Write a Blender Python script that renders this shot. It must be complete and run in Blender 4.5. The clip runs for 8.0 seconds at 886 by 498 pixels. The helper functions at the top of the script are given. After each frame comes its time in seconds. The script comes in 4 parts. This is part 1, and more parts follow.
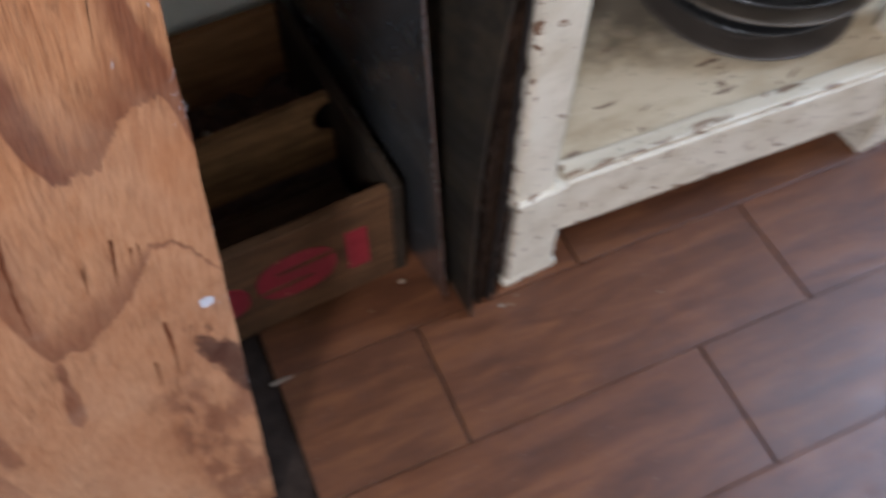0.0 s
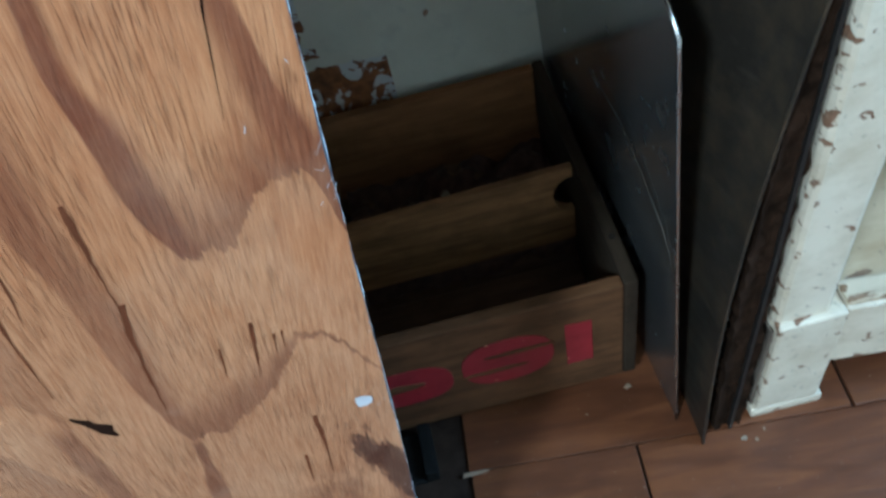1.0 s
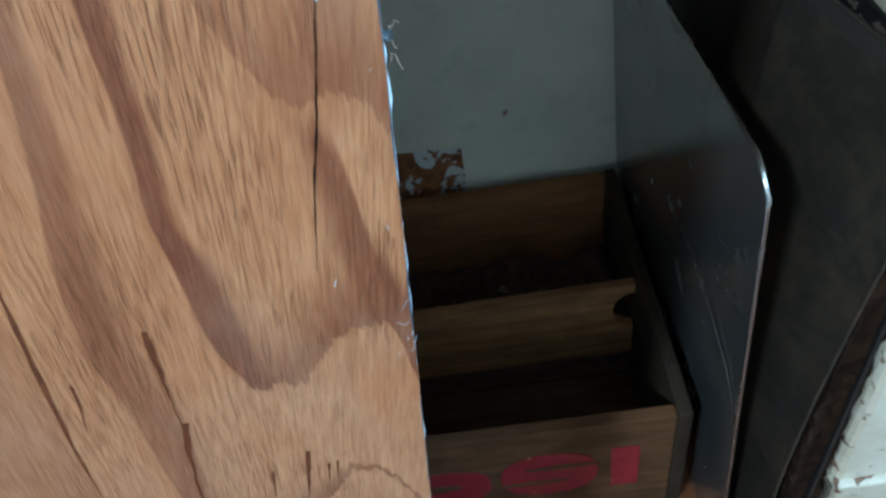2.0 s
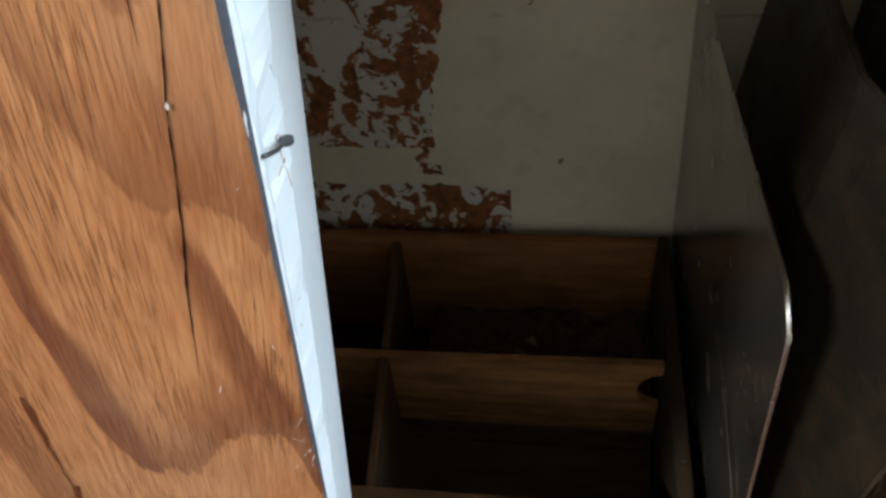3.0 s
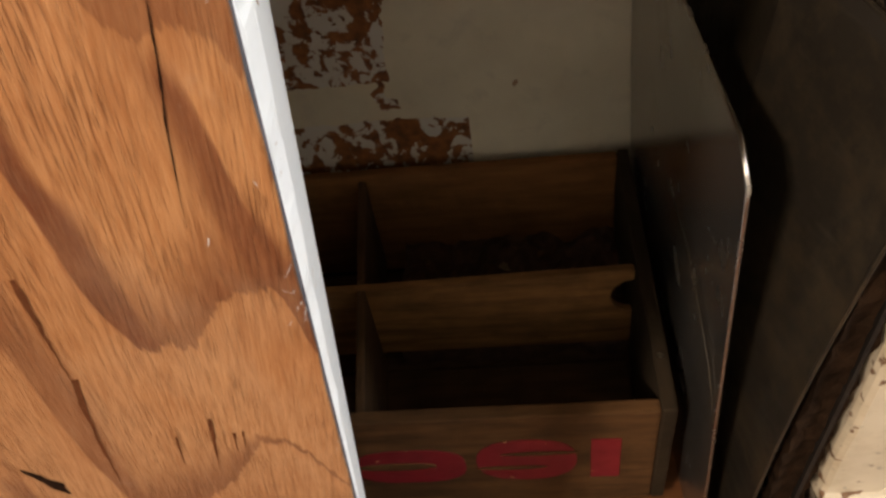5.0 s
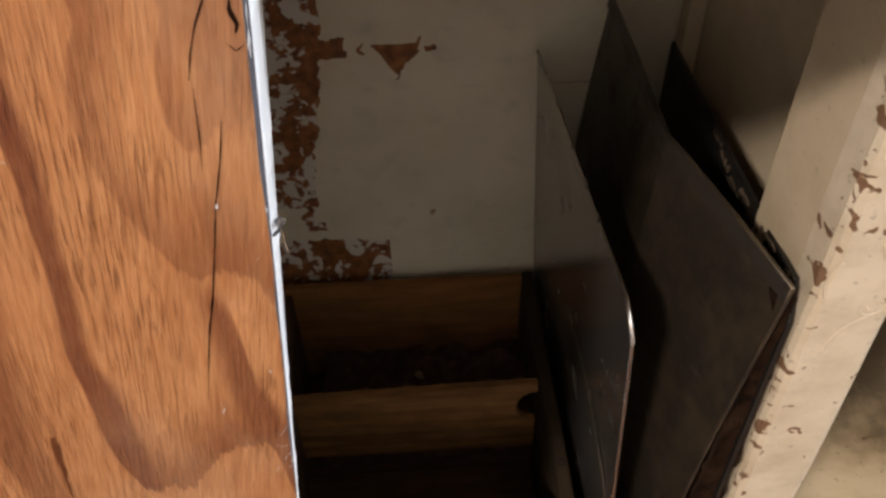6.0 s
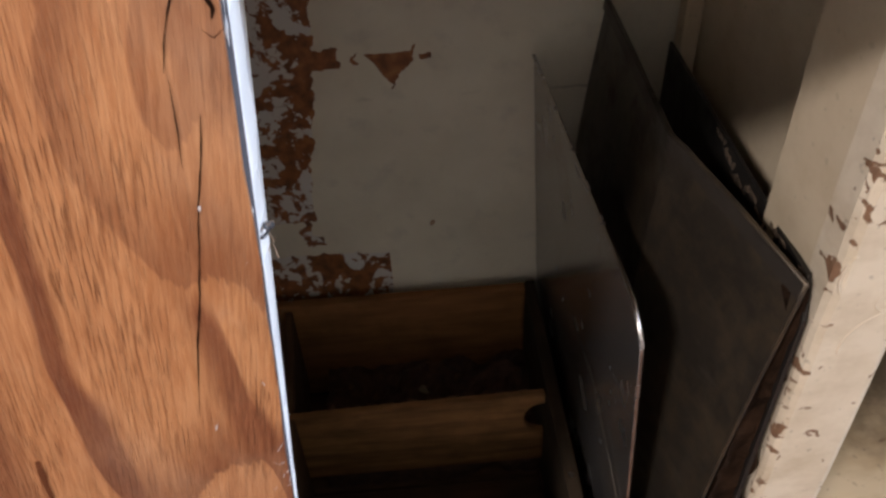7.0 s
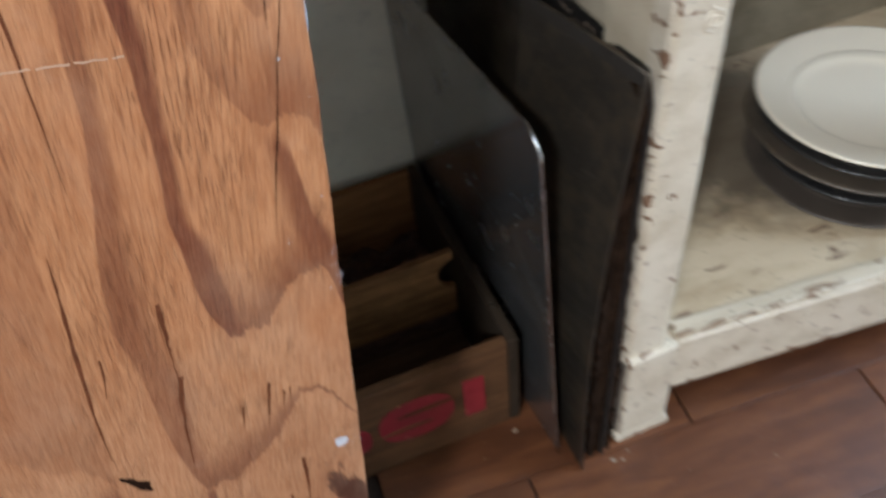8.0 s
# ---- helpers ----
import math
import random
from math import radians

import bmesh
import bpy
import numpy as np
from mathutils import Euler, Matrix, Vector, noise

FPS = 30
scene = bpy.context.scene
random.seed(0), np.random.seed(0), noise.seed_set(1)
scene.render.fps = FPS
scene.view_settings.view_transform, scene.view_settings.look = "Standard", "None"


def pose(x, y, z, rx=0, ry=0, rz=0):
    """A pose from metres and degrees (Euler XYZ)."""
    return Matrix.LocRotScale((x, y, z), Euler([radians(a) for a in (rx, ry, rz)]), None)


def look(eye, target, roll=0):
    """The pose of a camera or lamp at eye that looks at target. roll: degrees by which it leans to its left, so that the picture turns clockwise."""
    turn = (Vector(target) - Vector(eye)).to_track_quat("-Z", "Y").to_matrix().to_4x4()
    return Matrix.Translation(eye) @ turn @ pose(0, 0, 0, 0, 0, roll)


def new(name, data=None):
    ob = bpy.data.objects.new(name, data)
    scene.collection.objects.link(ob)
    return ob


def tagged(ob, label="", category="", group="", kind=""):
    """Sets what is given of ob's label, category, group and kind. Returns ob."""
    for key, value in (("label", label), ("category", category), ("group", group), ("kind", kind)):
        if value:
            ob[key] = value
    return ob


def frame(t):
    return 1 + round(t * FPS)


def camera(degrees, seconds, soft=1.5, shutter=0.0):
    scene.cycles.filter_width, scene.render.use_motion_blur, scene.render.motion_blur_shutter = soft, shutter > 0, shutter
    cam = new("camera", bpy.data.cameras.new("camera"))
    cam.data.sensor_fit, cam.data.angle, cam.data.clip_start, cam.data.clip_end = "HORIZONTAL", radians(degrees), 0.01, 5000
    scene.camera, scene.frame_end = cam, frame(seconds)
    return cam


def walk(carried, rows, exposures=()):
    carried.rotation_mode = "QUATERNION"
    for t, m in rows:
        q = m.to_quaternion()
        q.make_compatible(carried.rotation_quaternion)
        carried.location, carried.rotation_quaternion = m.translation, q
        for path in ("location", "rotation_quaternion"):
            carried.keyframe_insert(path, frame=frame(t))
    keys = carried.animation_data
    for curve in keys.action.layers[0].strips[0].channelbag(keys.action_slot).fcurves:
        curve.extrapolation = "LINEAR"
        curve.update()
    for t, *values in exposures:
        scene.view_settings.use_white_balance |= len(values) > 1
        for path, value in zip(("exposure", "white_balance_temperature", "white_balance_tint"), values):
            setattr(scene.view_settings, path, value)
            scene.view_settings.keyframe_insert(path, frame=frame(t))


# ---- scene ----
# ---- the camera and its walk ----
cam = camera(56.6, 8.0, soft=2.7, shutter=0.45)
walk(cam, [
    (0.0, pose(-0.2960, -0.3807, 0.8292, 32.27, -0.59, -28.58)),
    (0.1, look((-0.283, -0.380, 0.817), (0.120, 0.618, -0.868), -4.4)),
    (0.2, look((-0.283, -0.357, 0.802), (0.045, 0.675, -0.879), -5.4)),
    (0.3, look((-0.276, -0.348, 0.792), (-0.042, 0.733, -0.873), -9.3)),
    (0.5, pose(-0.2592, -0.3387, 0.7862, 34.40, 7.33, -16.36)),
    (1.0, pose(-0.2400, -0.3214, 0.7661, 37.67, 9.50, -11.26)),
    (1.5, pose(-0.2427, -0.3042, 0.7788, 40.69, 8.14, -7.09)),
    (2.0, pose(-0.2465, -0.2893, 0.7886, 42.89, 7.41, -3.98)),
    (2.2, pose(-0.2268, -0.2855, 0.7899, 43.24, 7.01, -2.36)),
    (3.3, pose(-0.1961, -0.2272, 0.7754, 44.28, 4.84, 8.71)),
    (3.5, pose(-0.1995, -0.2365, 0.7678, 43.77, 5.47, 7.87)),
    (4.0, pose(-0.1973, -0.2492, 0.7616, 42.12, 6.53, 4.85)),
    (4.2, pose(-0.1916, -0.2600, 0.7523, 41.32, 6.90, 3.51)),
    (5.3, pose(-0.2047, -0.2763, 0.7794, 42.30, 6.03, 0.83)),
    (5.5, pose(-0.2087, -0.2814, 0.8165, 44.60, 4.23, 0.21)),
    (6.0, pose(-0.2151, -0.3036, 0.8499, 46.95, 1.30, -3.01)),
    (6.5, pose(-0.2143, -0.3003, 0.8451, 47.96, 1.31, -3.65)),
    (7.0, pose(-0.2140, -0.2964, 0.8356, 48.04, 2.65, -4.07)),
    (7.5, pose(-0.2405, -0.3210, 0.8212, 46.30, 5.94, -8.91)),
    (7.6, pose(-0.2514, -0.3329, 0.8244, 45.40, 6.73, -11.25)),
    (8.0, pose(-0.3092, -0.4061, 0.8808, 42.58, 4.59, -22.23)),
], exposures=[
    (0.0, -0.06, 5300, 14), (0.3, 0.06, 4850, 2), (0.5, 0.12, 4700, -3), (1.0, 0.16, 4500, -8), (2.0, 0.13, 4330, -11), (2.2, 0.13, 4330, -11), (3.3, -0.07, 6700, 10), (3.5, -0.07, 6700, 10), (4.0, -0.04, 7700, 17), (4.2, -0.04, 7800, 17),
    (5.5, -0.06, 8300, 18), (6.0, 0.0, 7300, 19), (6.5, 0.0, 6500, 20), (7.0, 0.0, 6500, 20), (7.5, 0.0, 6200, 17), (8.0, 0.07, 5450, 8),
])

# ---- world and light ----
world = bpy.data.worlds.new("sky")
scene.world = world
world.use_nodes = True
sky = world.node_tree.nodes.new("ShaderNodeTexSky")
sky.sky_type = "NISHITA"
sky.sun_disc = False
sky.sun_elevation, sky.sun_rotation = radians(40), radians(200)
world.node_tree.links.new(sky.outputs[0], world.node_tree.nodes["Background"].inputs[0])
world.node_tree.nodes["Background"].inputs[1].default_value = 0.08


def window_light(name, eye, target, w, h, power, colour):
    data = bpy.data.lights.new(name, "AREA")
    data.shape, data.size, data.size_y, data.energy, data.color = "RECTANGLE", w, h, power, colour
    ob = new(name, data)
    ob.matrix_world = look(eye, target)
    return ob


window_light("window_light_east", (1.895, -0.55, 1.90), (0.9, -0.55, 1.45), 1.1, 1.6, 84, (0.72, 0.86, 1.0))
window_light("window_light_west", (-1.695, -1.90, 2.45), (-0.3, -0.2, 0.5), 0.34, 0.22, 75, (1.0, 0.95, 0.88))


# ---- materials ----
class Mat:
    """A node material with short helpers."""

    def __init__(self, name, rough=0.6, metal=0.0):
        self.m = bpy.data.materials.new(name)
        self.m.use_nodes = True
        self.t = self.m.node_tree
        self.b = self.t.nodes["Principled BSDF"]
        self.b.inputs["Roughness"].default_value = rough
        self.b.inputs["Metallic"].default_value = metal
        self.co = self.t.nodes.new("ShaderNodeTexCoord").outputs["Object"]

    def node(self, kind):
        return self.t.nodes.new(kind)

    def put(self, sock, value):
        if isinstance(value, bpy.types.NodeSocket):
            self.t.links.new(value, sock)
        else:
            sock.default_value = value

    def math(self, op, a, b=0.0, c=0.0):
        n = self.node("ShaderNodeMath")
        n.operation = op
        for s, v in zip(n.inputs, (a, b, c)):
            self.put(s, v)
        return n.outputs[0]

    def xyz(self, vec=None):
        n = self.node("ShaderNodeSeparateXYZ")
        self.put(n.inputs[0], vec or self.co)
        return n.outputs

    def scaled(self, sx, sy, sz, vec=None):
        n = self.node("ShaderNodeMapping")
        self.put(n.inputs[0], vec or self.co)
        n.inputs["Scale"].default_value = (sx, sy, sz)
        return n.outputs[0]

    def noise(self, scale, detail=4.0, rough=0.55, vec=None, distort=0.0):
        n = self.node("ShaderNodeTexNoise")
        self.put(n.inputs["Vector"], vec or self.co)
        n.inputs["Scale"].default_value, n.inputs["Detail"].default_value = scale, detail
        n.inputs["Roughness"].default_value, n.inputs["Distortion"].default_value = rough, distort
        return n.outputs[0]

    def ramp(self, fac, stops, mode="LINEAR"):
        n = self.node("ShaderNodeValToRGB")
        n.color_ramp.interpolation = mode
        e = n.color_ramp.elements
        while len(e) < len(stops):
            e.new(0.5)
        for el, (p, c) in zip(e, stops):
            el.position = p
            el.color = (*c, 1) if len(c) == 3 else c
        self.put(n.inputs[0], fac)
        return n.outputs[0]

    def step(self, v, lo, hi):
        n = self.node("ShaderNodeMapRange")
        n.clamp = True
        self.put(n.inputs[0], v)
        n.inputs[1].default_value, n.inputs[2].default_value = lo, hi
        return n.outputs[0]

    def soft(self, v, lo, hi):
        n = self.node("ShaderNodeMapRange")
        n.interpolation_type = "SMOOTHSTEP"
        for s, k in zip(n.inputs, (v, lo, hi)):
            self.put(s, k)
        return n.outputs[0]

    def curve(self, v, points, lo, hi, out_lo, out_hi):
        """A smooth line through a few (value, result) pairs."""
        n = self.node("ShaderNodeFloatCurve")
        line = n.mapping.curves[0]
        pairs = [((a - lo) / (hi - lo), (b - out_lo) / (out_hi - out_lo)) for a, b in points]
        pairs = [(0.0, pairs[0][1])] + pairs + [(1.0, pairs[-1][1])]
        line.points[0].location, line.points[1].location = pairs[0], pairs[-1]
        for p in pairs[1:-1]:
            line.points.new(*p)
        for p in line.points:
            p.handle_type = "AUTO_CLAMPED"
        n.mapping.update()
        self.put(n.inputs["Value"], self.math("DIVIDE", self.math("SUBTRACT", v, lo), hi - lo))
        return self.math("MULTIPLY_ADD", n.outputs[0], out_hi - out_lo, out_lo)

    def mix(self, fac, a, b, how="MIX"):
        n = self.node("ShaderNodeMix")
        n.data_type, n.blend_type = "RGBA", how
        self.put(n.inputs[0], fac)
        for s, v in ((n.inputs[6], a), (n.inputs[7], b)):
            self.put(s, (*v, 1) if isinstance(v, tuple) and len(v) == 3 else v)
        return n.outputs[2]

    def random(self):
        return self.node("ShaderNodeObjectInfo").outputs["Random"]

    def bump(self, height, strength=0.3, dist=0.002):
        n = self.node("ShaderNodeBump")
        n.inputs["Strength"].default_value, n.inputs["Distance"].default_value = strength, dist
        self.put(n.inputs["Height"], height)
        self.t.links.new(n.outputs[0], self.b.inputs["Normal"])

    def done(self, colour, rough=None):
        self.put(self.b.inputs["Base Color"], (*colour, 1) if isinstance(colour, tuple) else colour)
        if rough is not None:
            self.put(self.b.inputs["Roughness"], rough)
        return self.m


def plywood_material():
    """Rotary-cut face: nested lobes of dark late wood, each with a left side, a ragged tip and a soft inner fade."""
    m = Mat("plywood", 0.5)
    x0, y, z0 = m.xyz()
    ragged = m.noise(150, 2.5, 0.6, m.scaled(1, 1, 0.16))
    tooth = m.noise(420, 2, 0.6, m.scaled(1, 1, 0.10))
    wob = m.noise(34, 3, 0.55, m.scaled(1, 1, 0.5))
    x = m.math("ADD", x0, m.math("ADD", m.math("MULTIPLY_ADD", wob, 0.0036, -0.0018), m.math("MULTIPLY_ADD", tooth, 0.0016, -0.0008)))
    z = m.math("ADD", z0, m.math("ADD", m.math("MULTIPLY_ADD", ragged, 0.018, -0.009), m.math("MULTIPLY_ADD", tooth, 0.013, -0.0065)))

    def side(points):
        return m.curve(z0, [(k * 0.001, v * 0.001) for k, v in points], 0.25, 0.80, -0.50, -0.20)

    def tip(points):
        return m.curve(x, [(k * 0.001, v * 0.001) for k, v in points], -0.50, -0.22, 0.20, 0.80)

    def fade(v, start, end, amount=1.0):
        return m.math("MULTIPLY", m.math("SUBTRACT", 1.0, m.soft(v, start, end)), amount)

    def lobe(left, bottom, width, feather, strip, depth, tip_amount):
        d = m.math("SUBTRACT", x, side(left))
        h = m.math("SUBTRACT", z, tip(bottom))
        inside = m.math("MULTIPLY", m.step(d, -0.0004, 0.0006), m.step(h, -0.0006, 0.0010))
        band = fade(m.math("DIVIDE", d, width), 0.75, 0.75 + feather, strip)
        end = fade(h, 0.004, depth, tip_amount)
        return m.math("MULTIPLY", inside, m.math("MAXIMUM", band, end)), h

    one, _ = lobe([(700, -280), (712, -283), (722, -286), (736, -285), (745, -282), (755, -279)], [(-290, 716), (-281, 710), (-275, 713), (-268, 724), (-258, 765)], 0.005, 1.8, 0.46, 0.045, 0.45)
    two, h2 = lobe([(660, -296), (672, -300), (682, -304), (696, -308), (716, -311), (730, -310), (742, -306), (755, -301)],
                   [(-310, 655), (-299, 666), (-293, 660), (-286, 658), (-280, 661), (-274, 657), (-268, 647), (-258, 630)], 0.0055, 1.8, 0.44, 0.050, 0.56)
    beside = m.math("MULTIPLY", m.step(x0, -0.2875, -0.2845), m.math("MULTIPLY", m.step(h2, -0.0006, 0.001), fade(h2, 0.012, 0.060, 0.55)))
    width3 = m.curve(z0, [(0.54, 0.012), (0.60, 0.0105), (0.625, 0.0062), (0.66, 0.0062), (0.70, 0.0072), (0.76, 0.0075)], 0.25, 0.80, 0.0, 0.03)
    three, h3 = lobe([(528, -341), (540, -343), (556, -346), (575, -347), (601, -346), (630, -344), (654, -340), (688, -336), (709, -334), (735, -333), (780, -329)],
                     [(-350, 534), (-338, 532), (-330, 534), (-321, 530), (-315, 540), (-302, 555), (-290, 563), (-283, 561), (-278, 525), (-268, 490)], width3, 0.9, 0.95, 0.052, 0.72)
    top3 = tip([(-300, 668), (-292, 660), (-284, 650), (-281, 614), (-276, 592), (-270, 576), (-262, 566)])
    heart = m.math("MULTIPLY", m.math("MULTIPLY", m.soft(x0, -0.298, -0.287), m.soft(m.math("SUBTRACT", top3, z), -0.006, 0.016)), m.math("MULTIPLY", m.step(h3, -0.0006, 0.001), 0.78))
    width4 = m.curve(z0, [(0.40, 0.010), (0.46, 0.012), (0.52, 0.015), (0.58, 0.014), (0.64, 0.0095), (0.69, 0.0065), (0.76, 0.0070)], 0.25, 0.80, 0.0, 0.03)
    four, h4 = lobe([(380, -390), (396, -393), (415, -396), (455, -397), (497, -394), (530, -392), (557, -392), (590, -387), (613, -381), (636, -374), (661, -366), (690, -359), (714, -355), (740, -350)],
                    [(-405, 385), (-393, 395), (-378, 399), (-362, 407), (-346, 420), (-330, 441), (-321, 457), (-311, 461), (-302, 453), (-293, 430), (-286, 408), (-275, 350)],
                    width4, 1.0, 0.62, m.curve(x0, [(-0.40, 0.055), (-0.35, 0.045), (-0.325, 0.018), (-0.31, 0.006), (-0.28, 0.006)], -0.50, -0.22, 0.0, 0.1), 0.66)
    # beside the long split the outer growth rings run out
    d5 = m.math("SUBTRACT", side([(440, -436), (465, -431), (533, -420), (593, -409), (640, -401), (680, -394), (740, -384)]), x)
    h5 = m.math("SUBTRACT", z, tip([(-490, 520), (-470, 489), (-459, 473), (-445, 462), (-439, 450), (-433, 420)]))
    five = m.math("MULTIPLY", m.math("MULTIPLY", m.step(d5, -0.0004, 0.0006), m.step(h5, -0.001, 0.001)), m.math("MULTIPLY_ADD", m.noise(40, 4, 0.65, m.scaled(1, 1, 0.35)), 0.40, 0.08))
    d6 = m.math("SUBTRACT", side([(300, -465), (342, -462), (377, -464), (403, -469), (430, -475), (480, -490)]), x)
    six = m.math("MULTIPLY", m.step(d6, -0.0004, 0.0006), fade(d6, 0.004, 0.04, 0.45))
    tail_x = m.math("ABSOLUTE", m.math("SUBTRACT", x, m.math("MULTIPLY_ADD", z0, 0.085, -0.480)))
    tail = m.math("MULTIPLY", fade(tail_x, 0.004, 0.0075, 0.62), m.math("MULTIPLY", m.step(z, 0.295, 0.305), m.step(z, 0.445, 0.430)))
    # blotches low down beside the free edge
    low = m.math("MULTIPLY", m.math("MULTIPLY", m.step(x, -0.368, -0.360), m.step(z, 0.312, 0.300)), m.soft(m.noise(46, 3, 0.6, m.scaled(1, 1, 0.30)), 0.42, 0.56))
    low = m.math("MULTIPLY", low, 0.65)
    shade = one
    tongue_x = m.math("ABSOLUTE", m.math("SUBTRACT", x, m.math("MULTIPLY_ADD", z0, 0.19, -0.467)))
    tongue = m.math("MULTIPLY", m.step(m.math("SUBTRACT", tongue_x, m.curve(z0, [(0.312, 0.0005), (0.325, 0.0052), (0.35, 0.0050), (0.375, 0.0026), (0.40, 0.0030)], 0.25, 0.80, 0.0, 0.01)), 0.0006, -0.0008), m.math("MULTIPLY", m.math("MULTIPLY", m.step(z0, 0.400, 0.392), m.step(z0, 0.311, 0.315)), 0.80))
    # a dark resin stain
    sx = m.math("DIVIDE", m.math("SUBTRACT", m.math("MULTIPLY_ADD", z0, 0.18, x), -0.2490), 0.0118)
    sz = m.math("DIVIDE", m.math("SUBTRACT", z, 0.310), 0.054)
    far = m.math("ADD", m.math("MULTIPLY", sx, sx), m.math("MULTIPLY", sz, sz))
    resin = fade(m.math("ADD", far, m.math("MULTIPLY_ADD", m.noise(110, 4, 0.7, m.scaled(1, 1, 0.22)), 4.0, -2.0)), 0.45, 1.35, 1.5)
    # reddish wood round the knot near the top
    kx = m.math("DIVIDE", m.math("SUBTRACT", x, -0.2635), 0.013)
    kz = m.math("DIVIDE", m.math("SUBTRACT", z, 0.748), 0.034)
    knot = fade(m.math("ADD", m.math("ADD", m.math("MULTIPLY", kx, kx), m.math("MULTIPLY", kz, kz)), m.math("MULTIPLY_ADD", m.noise(120, 4, 0.65, m.scaled(1, 1, 0.4)), 2.0, -1.0)), 0.2, 1.5, 0.55)
    for more in (knot, two, beside, three, heart, four, five, six, tail, low, tongue, resin):
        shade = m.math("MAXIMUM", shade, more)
    lite, dark = (0.490, 0.238, 0.107), (0.155, 0.045, 0.021)
    along = m.node("ShaderNodeCombineXYZ")
    m.put(along.inputs[0], m.math("MULTIPLY_ADD", z0, -0.165, x0))
    m.put(along.inputs[2], z0)
    g = along.outputs[0]
    # the late wood thins out in patches
    worn_late = m.math("MULTIPLY", m.step(m.noise(30, 5, 0.7, m.scaled(1, 1, 0.4, g)), 0.46, 0.72), 0.35)
    shade = m.math("MULTIPLY", shade, m.math("SUBTRACT", 1.0, worn_late))
    # the colour turns paler and greyer towards the bottom, with weaker pores
    paler = m.math("MULTIPLY", m.soft(m.math("ADD", z0, m.math("MULTIPLY_ADD", m.noise(9, 3, 0.6), 0.16, -0.08)), 0.60, 0.42), 0.50)
    base = m.mix(shade, m.mix(paler, lite, (0.520, 0.300, 0.168)), m.mix(paler, dark, (0.195, 0.078, 0.045)))
    base = m.mix(m.math("MULTIPLY", resin, 0.8), base, (0.075, 0.024, 0.013))
    grain = m.noise(560, 4, 0.65, m.scaled(1, 1, 0.085, g), 0.3)
    # short open pores, thickest where the wood is pale
    pores = m.math("MAXIMUM", m.step(m.noise(1150, 2.5, 0.6, m.scaled(1.0, 1, 0.040, g)), 0.545, 0.63), m.math("MULTIPLY", m.step(m.noise(640, 2.5, 0.6, m.scaled(1.0, 1, 0.030, g)), 0.56, 0.66), 0.6))
    pale = m.math("SUBTRACT", 1.0, m.math("MULTIPLY", shade, 0.45))
    pores = m.math("MULTIPLY", m.math("MULTIPLY", pores, pale), m.math("MULTIPLY", m.step(m.noise(22, 3, 0.6, m.scaled(1, 1, 0.4, g)), 0.36, 0.60), m.math("MULTIPLY_ADD", paler, -0.45, 1.0)))
    c = m.mix(m.step(grain, 0.40, 0.64), base, m.mix(1.0, base, (0.78, 0.68, 0.60), "MULTIPLY"))
    c = m.mix(m.math("MULTIPLY", pores, 0.75), c, m.mix(1.0, c, (0.50, 0.36, 0.27), "MULTIPLY"))
    streaks = m.noise(150, 5, 0.65, m.scaled(1, 1, 0.09, g))
    c = m.mix(m.math("MULTIPLY", m.step(streaks, 0.48, 0.72), 0.42), c, m.mix(1.0, c, (0.76, 0.63, 0.55), "MULTIPLY"))
    dusty = m.noise(16, 5, 0.65, m.scaled(1, 1, 0.5))
    c = m.mix(m.math("MULTIPLY", m.step(dusty, 0.50, 0.75), 0.22), c, (0.56, 0.40, 0.27))
    fibres = m.step(m.noise(330, 2, 0.5, m.scaled(1, 1, 0.07, g)), 0.60, 0.72)
    c = m.mix(m.math("MULTIPLY", fibres, m.math("MULTIPLY", m.step(m.noise(20, 2), 0.40, 0.65), 0.7)), c, m.mix(1.0, c, (1.25, 1.28, 1.32), "MULTIPLY"))
    rubbed = m.step(m.noise(26, 5, 0.7, m.scaled(1, 1, 0.8)), 0.63, 0.74)
    c = m.mix(m.math("MULTIPLY", rubbed, 0.18), c, (0.42, 0.33, 0.26))
    blotch = m.noise(14, 5, 0.65, m.scaled(1, 1, 0.5, g))
    c = m.mix(m.step(blotch, 0.40, 0.75), c, m.mix(1.0, c, (0.80, 0.69, 0.62), "MULTIPLY"))
    m.bump(m.math("ADD", m.math("MULTIPLY", pores, -0.9), m.math("MULTIPLY_ADD", shade, 0.25, grain)), 0.75, 0.0012)
    return m.done(c, m.math("MULTIPLY_ADD", grain, 0.25, 0.32))


